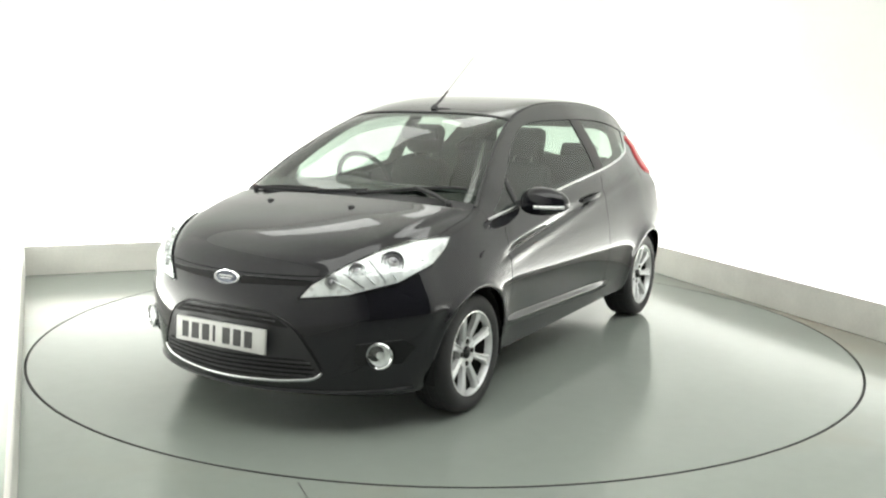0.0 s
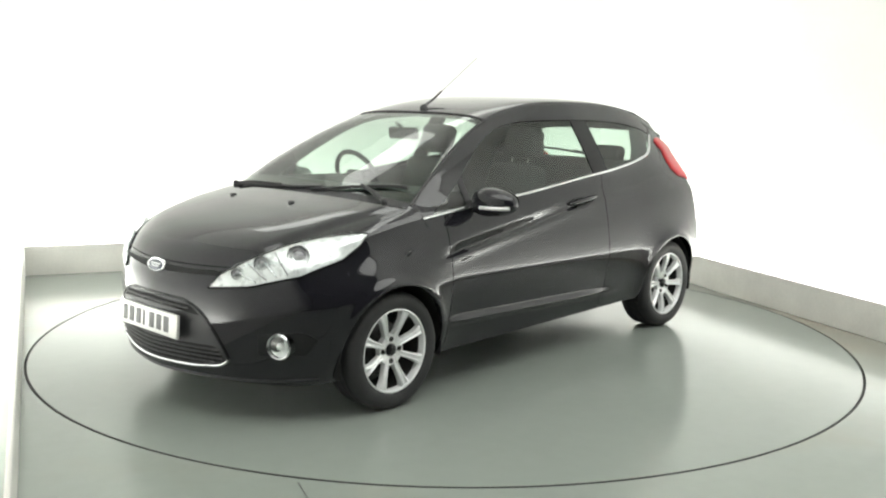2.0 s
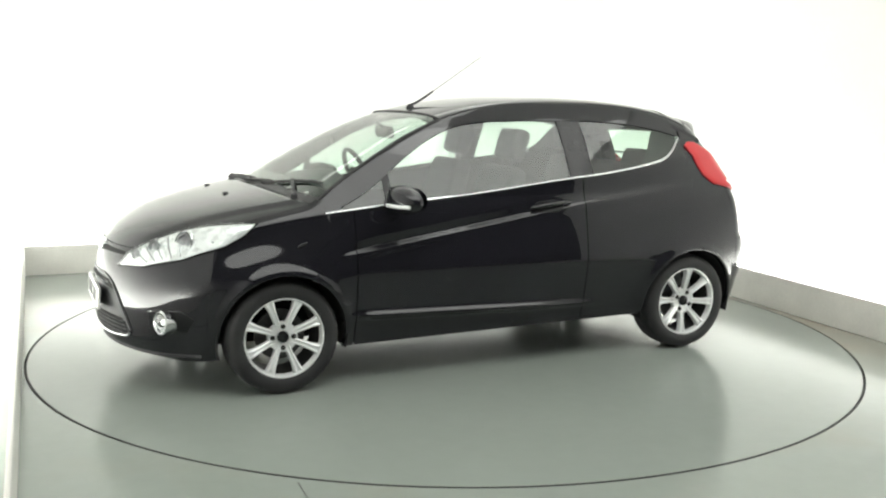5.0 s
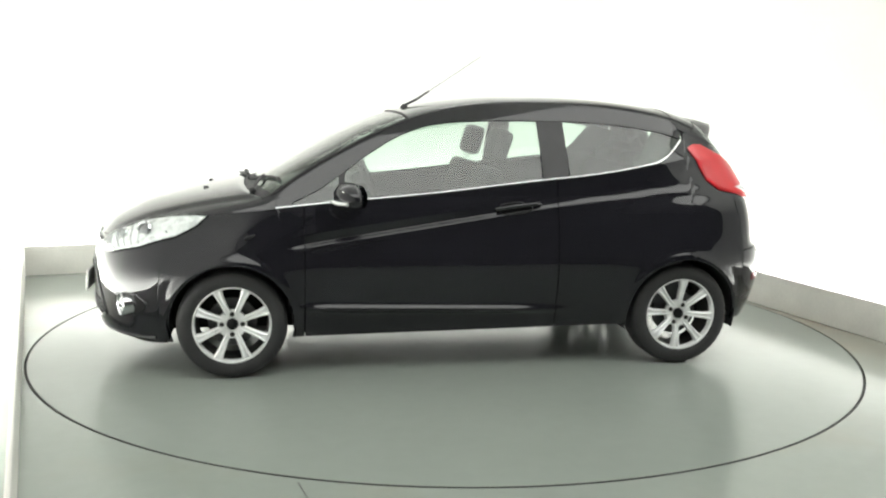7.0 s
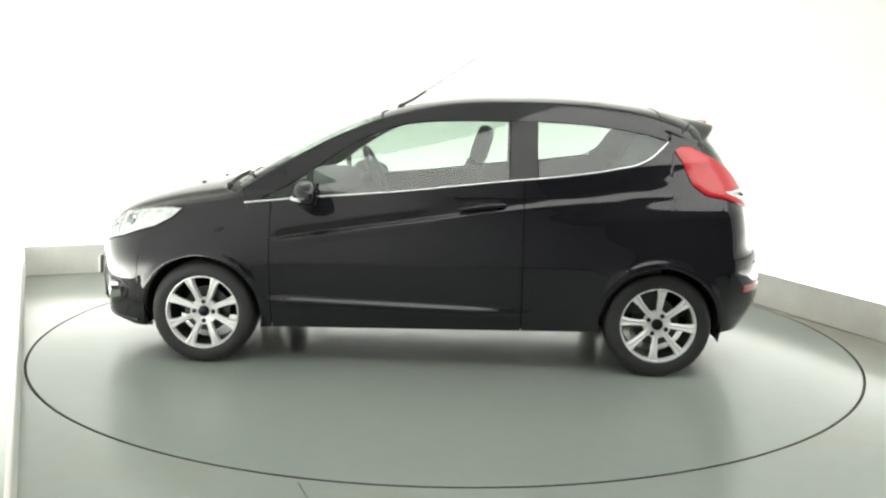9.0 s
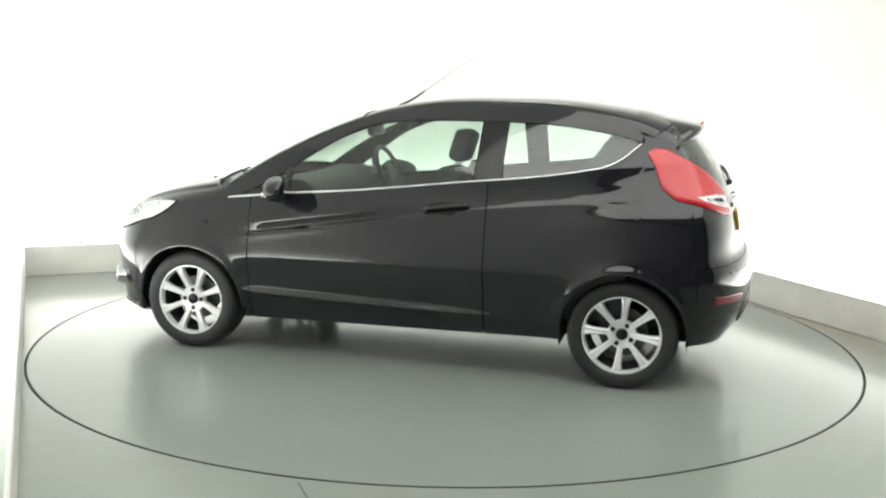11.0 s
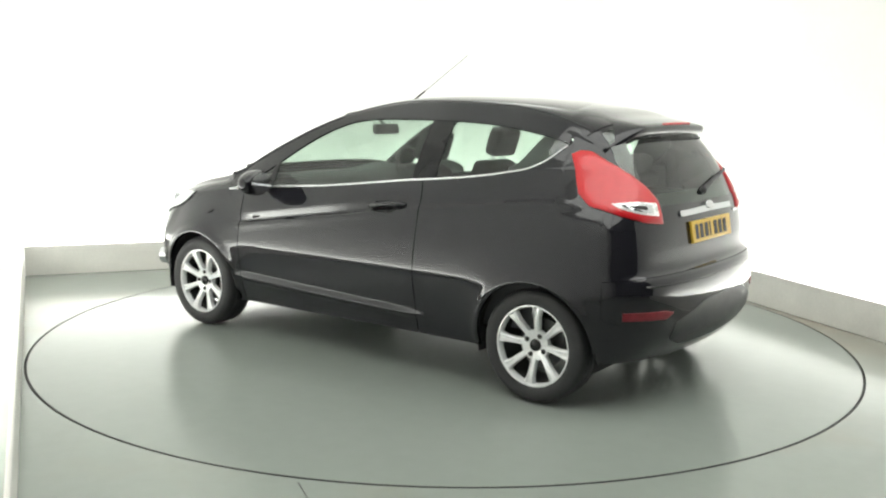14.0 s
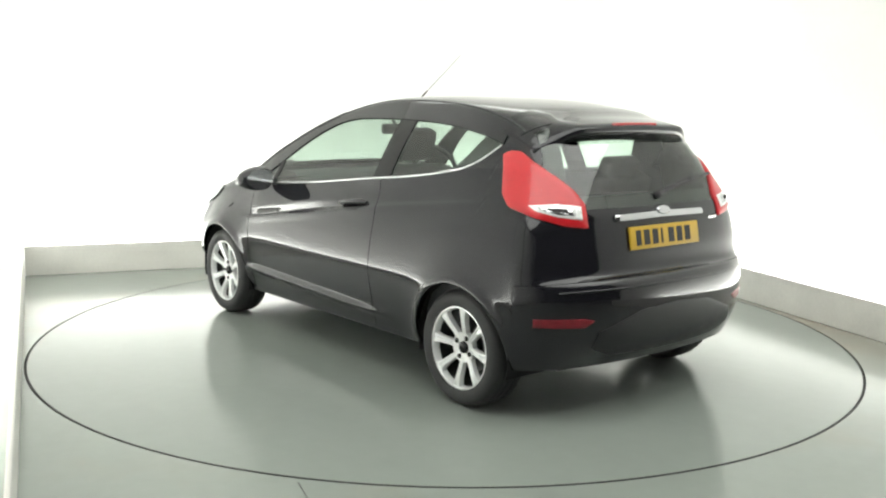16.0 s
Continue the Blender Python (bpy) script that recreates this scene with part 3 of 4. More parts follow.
        for i, x in enumerate(xs):
            z = float(lin(STRIP, x))
            dx = xs[min(i + 1, len(xs) - 1)] - xs[max(i - 1, 0)]
            dz = float(lin(STRIP, xs[min(i + 1, len(xs) - 1)]) - lin(STRIP, xs[max(i - 1, 0)]))
            L = math.hypot(dx, dz)
            nx_, nz_ = -dz / L * -1, dx / L * -1
            row = []
            for w, o in ((-0.0065, -0.004), (-0.0055, 0.003), (0, 0.005), (0.0055, 0.003), (0.0065, -0.004)):
                px, pz = x - nx_ * w * -1, z + nz_ * w
                row.append((px, s * (float(side_y(px, pz)) + o), pz))
            rows.append(row)
        skin_panel("window_strip", rows, CHROME, car, flip=s > 0, label="bright chrome strip under the side windows", keep=False)


def wheel_wells(car):
    for ax in (AXLE_F, AXLE_R):
        for s in (1, -1):
            bm = bmesh.new()
            n = 32
            rows = []
            for y in (0.815, 0.50):
                rows.append([bm.verts.new((ax + (ARCH_R + 0.012) * math.cos(a), s * y, HUB_Z + (ARCH_R + 0.012) * math.sin(a))) for a in np.linspace(-0.25, math.pi + 0.25, n)])
            for k in range(n - 1):
                bm.faces.new((rows[0][k], rows[0][k + 1], rows[1][k + 1], rows[1][k]))
            bm.faces.new(rows[1])
            part("wheel_well", bm, DARK, car, "dark wheel arch liner")
    # floor pan and sills, dark from beneath
    bm = box_bm(-1.62, 1.66, -0.52, 0.52, 0.20, 0.30, 0.03)
    box_bm(-0.93, 0.93, -0.775, 0.775, 0.235, 0.33, 0.02, bm=bm)
    part("underbody", bm, DARK, car, "dark underside of the car")


def tread(t):
    """Cross cuts in the shoulder blocks of a tyre."""
    for v in t.data.vertices:
        r = math.hypot(v.co.x, v.co.z)
        step = int(round(math.atan2(v.co.z, v.co.x) / (2 * math.pi) * 120 + abs(v.co.y) * 60)) % 3
        if r > 0.2795 and abs(v.co.y) > 0.025 and step == 0:
            v.co.x, v.co.z = v.co.x * (1 - 0.0045 / r), v.co.z * (1 - 0.0045 / r)
    t.data.update()


def wheels(car):
    def one():
        w = part("wheel", lathe([(0.190, 0.060), (0.193, 0.086), (0.198, 0.096), (0.204, 0.095), (0.206, 0.085), (0.200, 0.07), (0.190, 0.058)], 64), ALLOY, None, "eight-spoke silver alloy wheel")
        # barrel colour carries the shade of the spoke gaps
        part("barrel", lathe([(0.191, 0.060), (0.184, 0.02), (0.182, -0.08), (0.200, -0.095)], 48), DARK_METAL, w, "inside of the rim, coloured dark for the shade between the spokes")
        t = part("tyre", lathe([(0.197, 0.084), (0.205, 0.0955), (0.216, 0.100), (0.232, 0.1045), (0.252, 0.1035), (0.270, 0.096), (0.281, 0.082), (0.2865, 0.062), (0.288, 0.047), (0.2835, 0.046), (0.2835, 0.040), (0.288, 0.039),
                                (0.288, 0.012), (0.2835, 0.011), (0.2835, 0.004), (0.288, 0.003), (0.288, -0.030), (0.2835, -0.031), (0.2835, -0.038), (0.288, -0.039), (0.2865, -0.062), (0.281, -0.08), (0.262, -0.10), (0.206, -0.09)], 120), RUBBER, w, "black road tyre")
        tread(t)
        for k in range(8):
            bm = bmesh.new()
            a0 = 2 * math.pi * k / 8 + math.pi / 8
            secs = [(0.040, 0.018, 0.062), (0.090, 0.0155, 0.074), (0.150, 0.0185, 0.088), (0.182, 0.0245, 0.092), (0.197, 0.032, 0.088)]
            rr = []
            for r, hw, y in secs:
                row = []
                for wv, dy in ((-1, -0.030), (-0.92, -0.005), (-0.55, 0.0), (-0.25, -0.006), (0.25, -0.006), (0.55, 0.0), (0.92, -0.005), (1, -0.030)):
                    row.append(bm.verts.new((r * math.cos(a0) - wv * hw * math.sin(a0), y + dy, r * math.sin(a0) + wv * hw * math.cos(a0))))
                rr.append(row)
            for a, b in zip(rr, rr[1:]):
                for i in range(7):
                    bm.faces.new((a[i], a[i + 1], b[i + 1], b[i]))
            part("spoke", bm, ALLOY, w)
        bm = lathe([(0.0001, 0.074), (0.020, 0.073), (0.029, 0.068), (0.031, 0.058)], 24)
        part("hub_cap", bm, GLOSSBLACK, w, "black centre cap")
        bm = lathe([(0.030, 0.058), (0.045, 0.062), (0.075, 0.066), (0.078, 0.04)], 32)
        part("hub", bm, ALLOY, w)
        for k in range(4):
            a = 2 * math.pi * k / 4
            bm = lathe([(0.0001, 0.070), (0.008, 0.071), (0.0125, 0.068), (0.0135, 0.050)], 10)
            bmesh.ops.translate(bm, verts=bm.verts, vec=(0.054 * math.cos(a), 0, 0.054 * math.sin(a)))
            part("wheel_nut", bm, DARK_METAL, w)
        part("brake_disc", lathe([(0.0001, 0.01), (0.062, 0.012), (0.064, -0.004), (0.128, -0.004), (0.128, -0.024), (0.06, -0.024)], 40), BRAKE, w, "grey steel brake disc")
        return w
    first = one()
    k = 0
    for ax, yy, turn in ((AXLE_F, 0.735, 0), (AXLE_R, 0.735, -27.5)):
        for s in (1, -1):
            m = pose(ax, s * yy, HUB_Z, 0, turn, 0 if s > 0 else 180)
            if k == 0:
                w = first
                w.matrix_basis = m
            else:
                w = copy_thing(first, m)
            w.parent = car
            k += 1


car = new("car", None)
tagged(car, "black three-door hatchback car parked on a turntable", "car")
car_shell(car)
wheel_wells(car)
wheels(car)

# ---- trim and lamps, laid on the skin ----
from mathutils.bvhtree import BVHTree

SKIN = BVHTree.FromPolygons([Vector(v) for v in SKIN_V], SKIN_F)


def on_skin(p, way, out=0.0):
    """The skin under p, looked at from the side that way points to, lifted by out."""
    d = Vector(way).normalized()
    hit, n, i, _ = SKIN.ray_cast(Vector(p) + d * 0.6, -d, 1.6)
    if hit is None:
        hit, n, i, _ = SKIN.find_nearest(Vector(p))
    if n.dot(d) < 0:
        n = -n
    return hit + n * out, n


def mirror_pts(pts):
    return [(x, -y, z) for x, y, z in pts][::-1]


def laid(name, pts, way, out, material, parent, label="", n=64, rings=8, round_edge=0.25, base=-0.004, closed=True, dome=0.0):
    """A raised patch on the skin inside a closed outline: its rim sinks into the skin, its face stands proud by out."""
    ring = spline(list(pts) + [pts[0]], n + 1)[:-1] if closed == "smooth" else outline(pts, n)
    c = ring.mean(axis=0)
    v, f = [], []
    fr = [1.0, 1.0, 1.0 - round_edge * 0.12] + list(np.linspace(1.0 - round_edge * 0.4, 0.04, rings - 2))
    hs = [base, out * 0.55, out * 0.9] + [out] * (rings - 2)
    for k, (a, h) in enumerate(zip(fr, hs)):
        for q in ring:
            p, _ = on_skin(c + (q - c) * a, way, h + dome * (1 - a * a))
            v.append(p)
    m = len(fr)
    for i in range(m - 1):
        for k in range(n):
            f.append((i * n + k, i * n + (k + 1) % n, (i + 1) * n + (k + 1) % n, (i + 1) * n + k))
    f.append(tuple(range((m - 1) * n, m * n)))
    bm = bmesh.new()
    vs = [bm.verts.new(q) for q in v]
    for q in f:
        bm.faces.new([vs[i] for i in q])
    return part(name, bm, material, parent, label, angle=50)


def outline(pts, n):
    """A closed polygon with n points spread along it."""
    p = np.array(list(pts) + [pts[0]], float)
    k = np.concatenate([[0], np.cumsum(np.linalg.norm(np.diff(p, axis=0), axis=1))])
    u = np.linspace(0, k[-1], n + 1)[:-1]
    return np.stack([np.interp(u, k, p[:, i]) for i in range(p.shape[1])], -1)


def bowl(name, at, way, r, material, parent, depth=0.02, lip=0.006, out=0.006, squash=1.0):
    """A round lamp bowl set in the skin."""
    p, _ = on_skin(at, way, out)
    q = Vector(way).normalized().to_track_quat("Y", "Z").to_matrix().to_4x4()
    bm = lathe([(r * 1.08, -0.012), (r * 1.05, 0.0), (r, 0.003), (r * 0.93, 0.0), (r * 0.7, -depth * 0.55), (r * 0.45, -depth * 0.75), (r * 0.43, -depth * 0.35), (r * 0.25, -depth * 0.2), (0.0001, -depth * 0.15)], 32)
    bmesh.ops.transform(bm, matrix=Matrix.Translation(p) @ q @ Matrix.Diagonal((1, 1, squash, 1)), verts=bm.verts)
    return part(name, bm, material, parent)


def bars(parent, origin, right, up, w, h, chars):
    """Plain bars in place of the signs on a plate."""
    o, r, t = Vector(origin), Vector(right).normalized(), Vector(up).normalized()
    nrm = r.cross(t)
    x = -w / 2
    for cw in chars:
        if cw > 0:
            bm = bmesh.new()
            m = Matrix((r, t, nrm)).transposed().to_4x4()
            bmesh.ops.create_cube(bm, size=1.0, matrix=Matrix.Translation(o + r * (x + cw / 2) + nrm * 0.0035) @ m @ Matrix.Diagonal((cw, h, 0.003, 1)))
            part("bar", bm, INK, parent, smooth=False)
            x += cw + 0.021
        else:
            x -= cw


def plate(name, centre, nrm, up, material, label):
    n, u = Vector(nrm).normalized(), Vector(up).normalized()
    r = u.cross(n)
    u = n.cross(r)
    m = Matrix((r, u, n)).transposed().to_4x4()
    bm = box_bm(-0.26, 0.26, -0.0555, 0.0555, -0.012, 0.003, 0.004, 2)
    bmesh.ops.transform(bm, matrix=Matrix.Translation(centre) @ m, verts=bm.verts)
    ob = part(name, bm, material, car, label)
    bars(ob, centre, r, u, 0.44, 0.072, (0.036, 0.042, 0.042, 0.014, -0.022, 0.042, 0.042, 0.042))
    return ob


def front_details():
    F = (1, 0, 0.05)
    D = (0.75, 0.65, 0.25)
    lamp = [(1.962, 0.360, 0.620), (1.925, 0.402, 0.680), (1.829, 0.495, 0.749), (1.69, 0.590, 0.812), (1.56, 0.665, 0.842), (1.45, 0.715, 0.853), (1.352, 0.752, 0.852),
            (1.414, 0.760, 0.800), (1.523, 0.760, 0.744), (1.704, 0.700, 0.684), (1.863, 0.544, 0.636)]
    for s in (1, -1):
        P = lamp if s > 0 else mirror_pts(lamp)
        way = (D[0], s * D[1], D[2])
        h = laid("headlight", P, way, 0.003, REFLECTOR, car, "silver headlight with round bowls", n=80, rings=10)
        for at, r in (((1.689, 0.659, 0.765), 0.050), ((1.809, 0.558, 0.732), 0.036), ((1.883, 0.478, 0.691), 0.028)):
            b = bowl("lamp_bowl", (at[0], s * at[1], at[2]), way, r, CHROME, h, depth=0.05, out=0.008)
            p, _ = on_skin((at[0], s * at[1], at[2]), way, 0.008)
            q = Vector(way).normalized().to_track_quat("Y", "Z").to_matrix().to_4x4()
            bm = lathe([(r * 0.74, -0.010), (r * 0.76, 0.003), (r * 0.62, 0.004), (r * 0.58, -0.012)], 28)
            bmesh.ops.transform(bm, matrix=Matrix.Translation(p) @ q, verts=bm.verts)
            part("lamp_ring", bm, STEEL, b, "dark ring round the lens")
            bm = lathe([(r * 0.56, -0.012), (r * 0.50, 0.000), (r * 0.30, 0.006), (0.0001, 0.008)], 24)
            bmesh.ops.transform(bm, matrix=Matrix.Translation(p) @ q, verts=bm.verts)
            part("bulb_lens", bm, STEEL, b, "grey projector lens")
        # ribs of the reflector between the bowls
        for k in range(5):
            a0, b0 = Vector(lamp[9]).lerp(Vector(lamp[10]), k / 5), Vector(lamp[3]).lerp(Vector(lamp[1]), k / 5)
            rib = [on_skin((v.x, s * v.y, v.z), way, 0.006)[0] for v in (a0.lerp(b0, w) for w in np.linspace(0.12, 0.88, 8))]
            tube("reflector_rib", rib, 0.0035, STEEL if k % 2 else CHROME, h, sides=6)
        # dark inner borders of the lamp
        tube("lamp_bezel", [on_skin(q, way, 0.004)[0] for q in outline(P, 60)] + [on_skin(P[0], way, 0.004)[0]], 0.0042, GLOSSBLACK, h, "dark lamp surround", sides=6)
        laid("lens_cover", P, way, 0.016, CLEAR, h, "clear plastic lens", n=80, rings=10)
        # fog lamp
        fr = laid("fog_recess", [(1.86, s * 0.585, 0.335), (1.86, s * 0.59, 0.43), (1.72, s * 0.735, 0.445), (1.66, s * 0.765, 0.40), (1.72, s * 0.745, 0.335)], way, 0.004, GLOSSBLACK, car, "dark fog lamp recess")
        p, n = on_skin((1.80, s * 0.665, 0.385), (0.9, s * 0.45, 0), 0.020)
        q = Vector((0.92, s * 0.40, 0.02)).normalized().to_track_quat("Y", "Z").to_matrix().to_4x4()
        fog = part("fog_light", lathe([(0.060, -0.05), (0.060, 0.004), (0.055, 0.010), (0.049, 0.006), (0.046, -0.006)], 36), CHROME, car, "round chrome-ringed fog light")
        fog.matrix_basis = Matrix.Translation(p) @ q
        part("fog_reflector", lathe([(0.047, -0.004), (0.036, -0.016), (0.018, -0.022), (0.015, -0.006), (0.0001, -0.002)], 28), REFLECTOR, fog)
        part("fog_lens", lathe([(0.048, 0.000), (0.03, 0.006), (0.0001, 0.009)], 28), CLEAR, fog, "clear round lens")
    # badge: plain oval
    p, n = on_skin((2.0, 0, 0.683), F, 0.0)
    q = Vector((1, 0, 0.32)).normalized().to_track_quat("Y", "Z").to_matrix().to_4x4()
    bm = lathe([(0.075, -0.03), (0.075, 0.006), (0.070, 0.010), (0.062, 0.008), (0.060, 0.004)], 40)
    bmesh.ops.transform(bm, matrix=Matrix.Translation(p) @ q @ Matrix.Diagonal((1, 1, 0.44, 1)), verts=bm.verts)
    badge = part("badge", bm, CHROME, car, "oval chrome badge with dark centre")
    bm = lathe([(0.062, 0.004), (0.04, 0.007), (0.0001, 0.008)], 32)
    bmesh.ops.transform(bm, matrix=Matrix.Translation(p) @ q @ Matrix.Diagonal((1, 1, 0.44, 1)), verts=bm.verts)
    part("badge_field", bm, BLUE, badge, "dark blue oval field")
    for zz, w in ((0.005, 0.040), (-0.006, 0.030)):
        bm = box_bm(-w, w, 0.006, 0.0095, zz - 0.003, zz + 0.003)
        bmesh.ops.transform(bm, matrix=Matrix.Translation(p) @ q, verts=bm.verts)
        part("badge_bar", bm, CHROME, badge)
    # upper slot under the bonnet lip: a flush patch, its shade painted black
    for a, b in ((-0.405, -0.078), (0.078, 0.405)):
        top = [(2.0, y, 0.697 + 0.004 * abs(y)) for y in np.linspace(a, b, 6)]
        bot = [(2.0, y, 0.661 + 0.045 * abs(y)) for y in np.linspace(b, a, 6)]
        laid("upper_grille", top + bot, F, 0.0025, DARK, car, "narrow flat black patch for the shaded upper grille slot", n=60, rings=5, base=-0.002)
        tube("grille_lip", [on_skin((2.0, y, 0.697 + 0.004 * abs(y)), F, 0.003)[0] for y in np.linspace(a, b, 20)], 0.003, GLOSSBLACK, car)
    # lower grille
    half = [(2.0, 0.0, 0.560), (2.0, 0.13, 0.557), (2.0, 0.248, 0.549), (2.0, 0.312, 0.523), (2.0, 0.35, 0.495), (2.0, 0.408, 0.413), (2.0, 0.445, 0.345), (2.0, 0.462, 0.305), (2.0, 0.440, 0.285),
            (2.0, 0.34, 0.262), (2.0, 0.183, 0.250), (2.0, 0.0, 0.246)]
    P = half + [(x, -y, z) for x, y, z in half[1:-1]][::-1]
    g = laid("lower_grille", P, F, 0.003, TRIM, car, "black plastic lower grille with slats", n=120, rings=10, base=-0.003)

    def width(z):
        return float(np.interp(z, [0.25, 0.285, 0.305, 0.345, 0.413, 0.495, 0.523, 0.549], [0.18, 0.44, 0.458, 0.44, 0.405, 0.348, 0.31, 0.24])) - 0.012
    # upper slot and lower opening: flat patches, the shade of their depth painted dark
    up = [(2.0, y, 0.548 - 0.05 * abs(y)) for y in np.linspace(-0.27, 0.27, 9)] + [(2.0, 0.335, 0.492), (2.0, 0.27, 0.500)] + [(2.0, y, 0.512 - 0.03 * abs(y)) for y in np.linspace(0.22, -0.22, 7)] + [(2.0, -0.27, 0.500), (2.0, -0.335, 0.492)]
    laid("grille_slot", up, F, 0.005, DARK, g, "flat dark patch for the shaded air slot", n=80, rings=5, base=0.0)
    low = [(2.0, y, 0.352 + 0.02 * abs(y)) for y in np.linspace(-0.40, 0.40, 9)] + [(2.0, 0.438, 0.31), (2.0, 0.42, 0.292), (2.0, 0.33, 0.272), (2.0, 0.18, 0.262), (2.0, 0, 0.258), (2.0, -0.18, 0.262), (2.0, -0.33, 0.272), (2.0, -0.42, 0.292), (2.0, -0.438, 0.31)]
    laid("air_intake", low, F, 0.005, DARK, g, "flat dark patch for the shaded lower air intake", n=90, rings=6, base=0.0)
    for z in (0.282, 0.302, 0.322, 0.341):
        w = width(z) - 0.012
        tube("slat", [on_skin((2.0, y, z + 0.012 * abs(y)), F, 0.009)[0] for y in np.linspace(-w, w, 30)], 0.0042, TRIM, g, sides=6)
    tube("slat", [on_skin((2.0, y, 0.530 - 0.04 * abs(y)), F, 0.008)[0] for y in np.linspace(-0.27, 0.27, 24)], 0.004, TRIM, g, sides=6)
    # chrome line round the foot of the grille, dark gloss line above
    low_line = [half[7], half[8], half[9], half[10], half[11]]
    line = low_line + [(x, -y, z) for x, y, z in low_line[:-1]][::-1]
    tube("grille_trim", [on_skin(q, F, 0.004)[0] for q in spline(line, 70)], 0.0085, CHROME, g, "chrome line under the lower grille", sides=8)
    top_line = [half[7], half[6], half[5], half[4], half[3], half[2], half[1], half[0]]
    line = top_line + [(x, -y, z) for x, y, z in top_line[:-1]][::-1]
    tube("grille_surround", [on_skin(q, F, 0.002)[0] for q in spline(line, 90)], 0.006, GLOSSBLACK, g, sides=8)
    # splitter lip below
    tube("front_lip", [on_skin((1.99 - 0.5 * (abs(y) / 0.75)**2.2, y, 0.205 + 0.01 * abs(y)), (1, 0.5 * np.sign(y) * (abs(y) > 0.4), 0), 0.002)[0] for y in np.linspace(-0.70, 0.70, 50)], 0.008, TRIM, car, sides=6)
    c, _ = on_skin((2.0, 0, 0.432), F, 0.010)
    plate("front_plate", c + Vector((0.004, 0, 0)), (1, 0, 0.06), (0, 0, 1), PLATE_W, "white plate with plain dark bars")
    # washer jets
    for y in (0.235, -0.262):
        p, n = on_skin((1.40, y, 0.95), (0, 0, 1), 0.0)
        bm = box_bm(-0.014, 0.014, -0.010, 0.010, -0.004, 0.009, 0.004)
        bmesh.ops.translate(bm, verts=bm.verts, vec=p)
        part("washer_jet", bm, TRIM, car, "small black washer jet")


def wipers():
    def blade(name, a, b, pivot, way, out):
        pts = [on_skin(Vector(a).lerp(Vector(b), k), way, out)[0] for k in np.linspace(0, 1, 14)]
        w = tube(name, pts, 0.009, TRIM, car, "black wiper", sides=6)
        mid = pts[7] + Vector((0, 0, 0.008))
        tube("wiper_arm", [on_skin(pivot, way, 0.012)[0], on_skin(pivot, way, 0.02)[0].lerp(mid, 0.4) + Vector((0, 0, 0.004)), mid], 0.010, TRIM, w, sides=6, n=8)
        bm = bmesh.new()
        bmesh.ops.create_uvsphere(bm, u_segments=12, v_segments=8, radius=0.018, matrix=Matrix.Translation(on_skin(pivot, way, 0.01)[0]))
        part("wiper_pivot", bm, TRIM, w)
        return w
    up = (0.4, 0, 1)
    blade("front_wiper", (1.225, -0.46, 0.975), (1.12, 0.14, 1.0), (1.19, -0.54, 0.97), up, 0.010)
    blade("front_wiper", (1.16, 0.10, 0.985), (0.985, 0.64, 1.02), (1.13, 0.62, 0.96), up, 0.010)
    blade("rear_wiper", (-1.68, -0.02, 1.02), (-1.59, -0.53, 1.085), (-1.70, 0.0, 1.015), (-1, 0, 0.5), 0.012)


def mirrors():
    # the left one stands out, the right one is folded back along its door
    for s, turn, mx, my in ((1, 14, 0.635, 0.905), (-1, 70, 0.53, 0.845)):
        M = pose(mx, s * my, 0.966, 0, 0, s * turn) @ Matrix.Diagonal((1, s, 1, 1))
        bm = bmesh.new()
        bmesh.ops.create_uvsphere(bm, u_segments=36, v_segments=20, radius=1.0)
        for v in bm.verts:
            x, y, z = v.co
            k = 1.0 if x > 0 else 0.55
            v.co = (np.sign(x) * abs(x)**0.9 * 0.085 * k, y * 0.128 * (1 - 0.10 * z), np.sign(z) * abs(z)**0.80 * 0.074 * (1 - 0.16 * y))
        bmesh.ops.transform(bm, matrix=M, verts=bm.verts)
        m = part("door_mirror", bm, PAINT, car, "black rounded door mirror" if s > 0 else "black door mirror folded back")
        bm = box_bm(-0.03, 0.03, 0, 0.10, -0.018, 0.02, 0.01)
        bmesh.ops.transform(bm, matrix=pose(0.665, s * 0.765, 0.945, s * 14, 0, 0) @ Matrix.Diagonal((1, s, 1, 1)), verts=bm.verts)
        part("mirror_arm", bm, TRIM, m, "black plastic mirror arm")
        bm = bmesh.new()
        bmesh.ops.create_circle(bm, cap_ends=True, radius=1.0, segments=36, matrix=M @ pose(-0.050, 0.006, 0.002, 0, 90, 0) @ Matrix.Diagonal((0.060, 0.108, 1, 1)))
        part("mirror_glass", bm, CHROME, m, "silvered mirror glass")
        ind = [M @ Vector((0.090 * math.sqrt(max(1 - (yy / 0.134)**2, 0.0)), yy, -0.024)) for yy in np.linspace(-0.04, 0.108, 14)]
        tube("indicator", ind, 0.009, REFLECTOR, m, "clear indicator strip", sides=8)


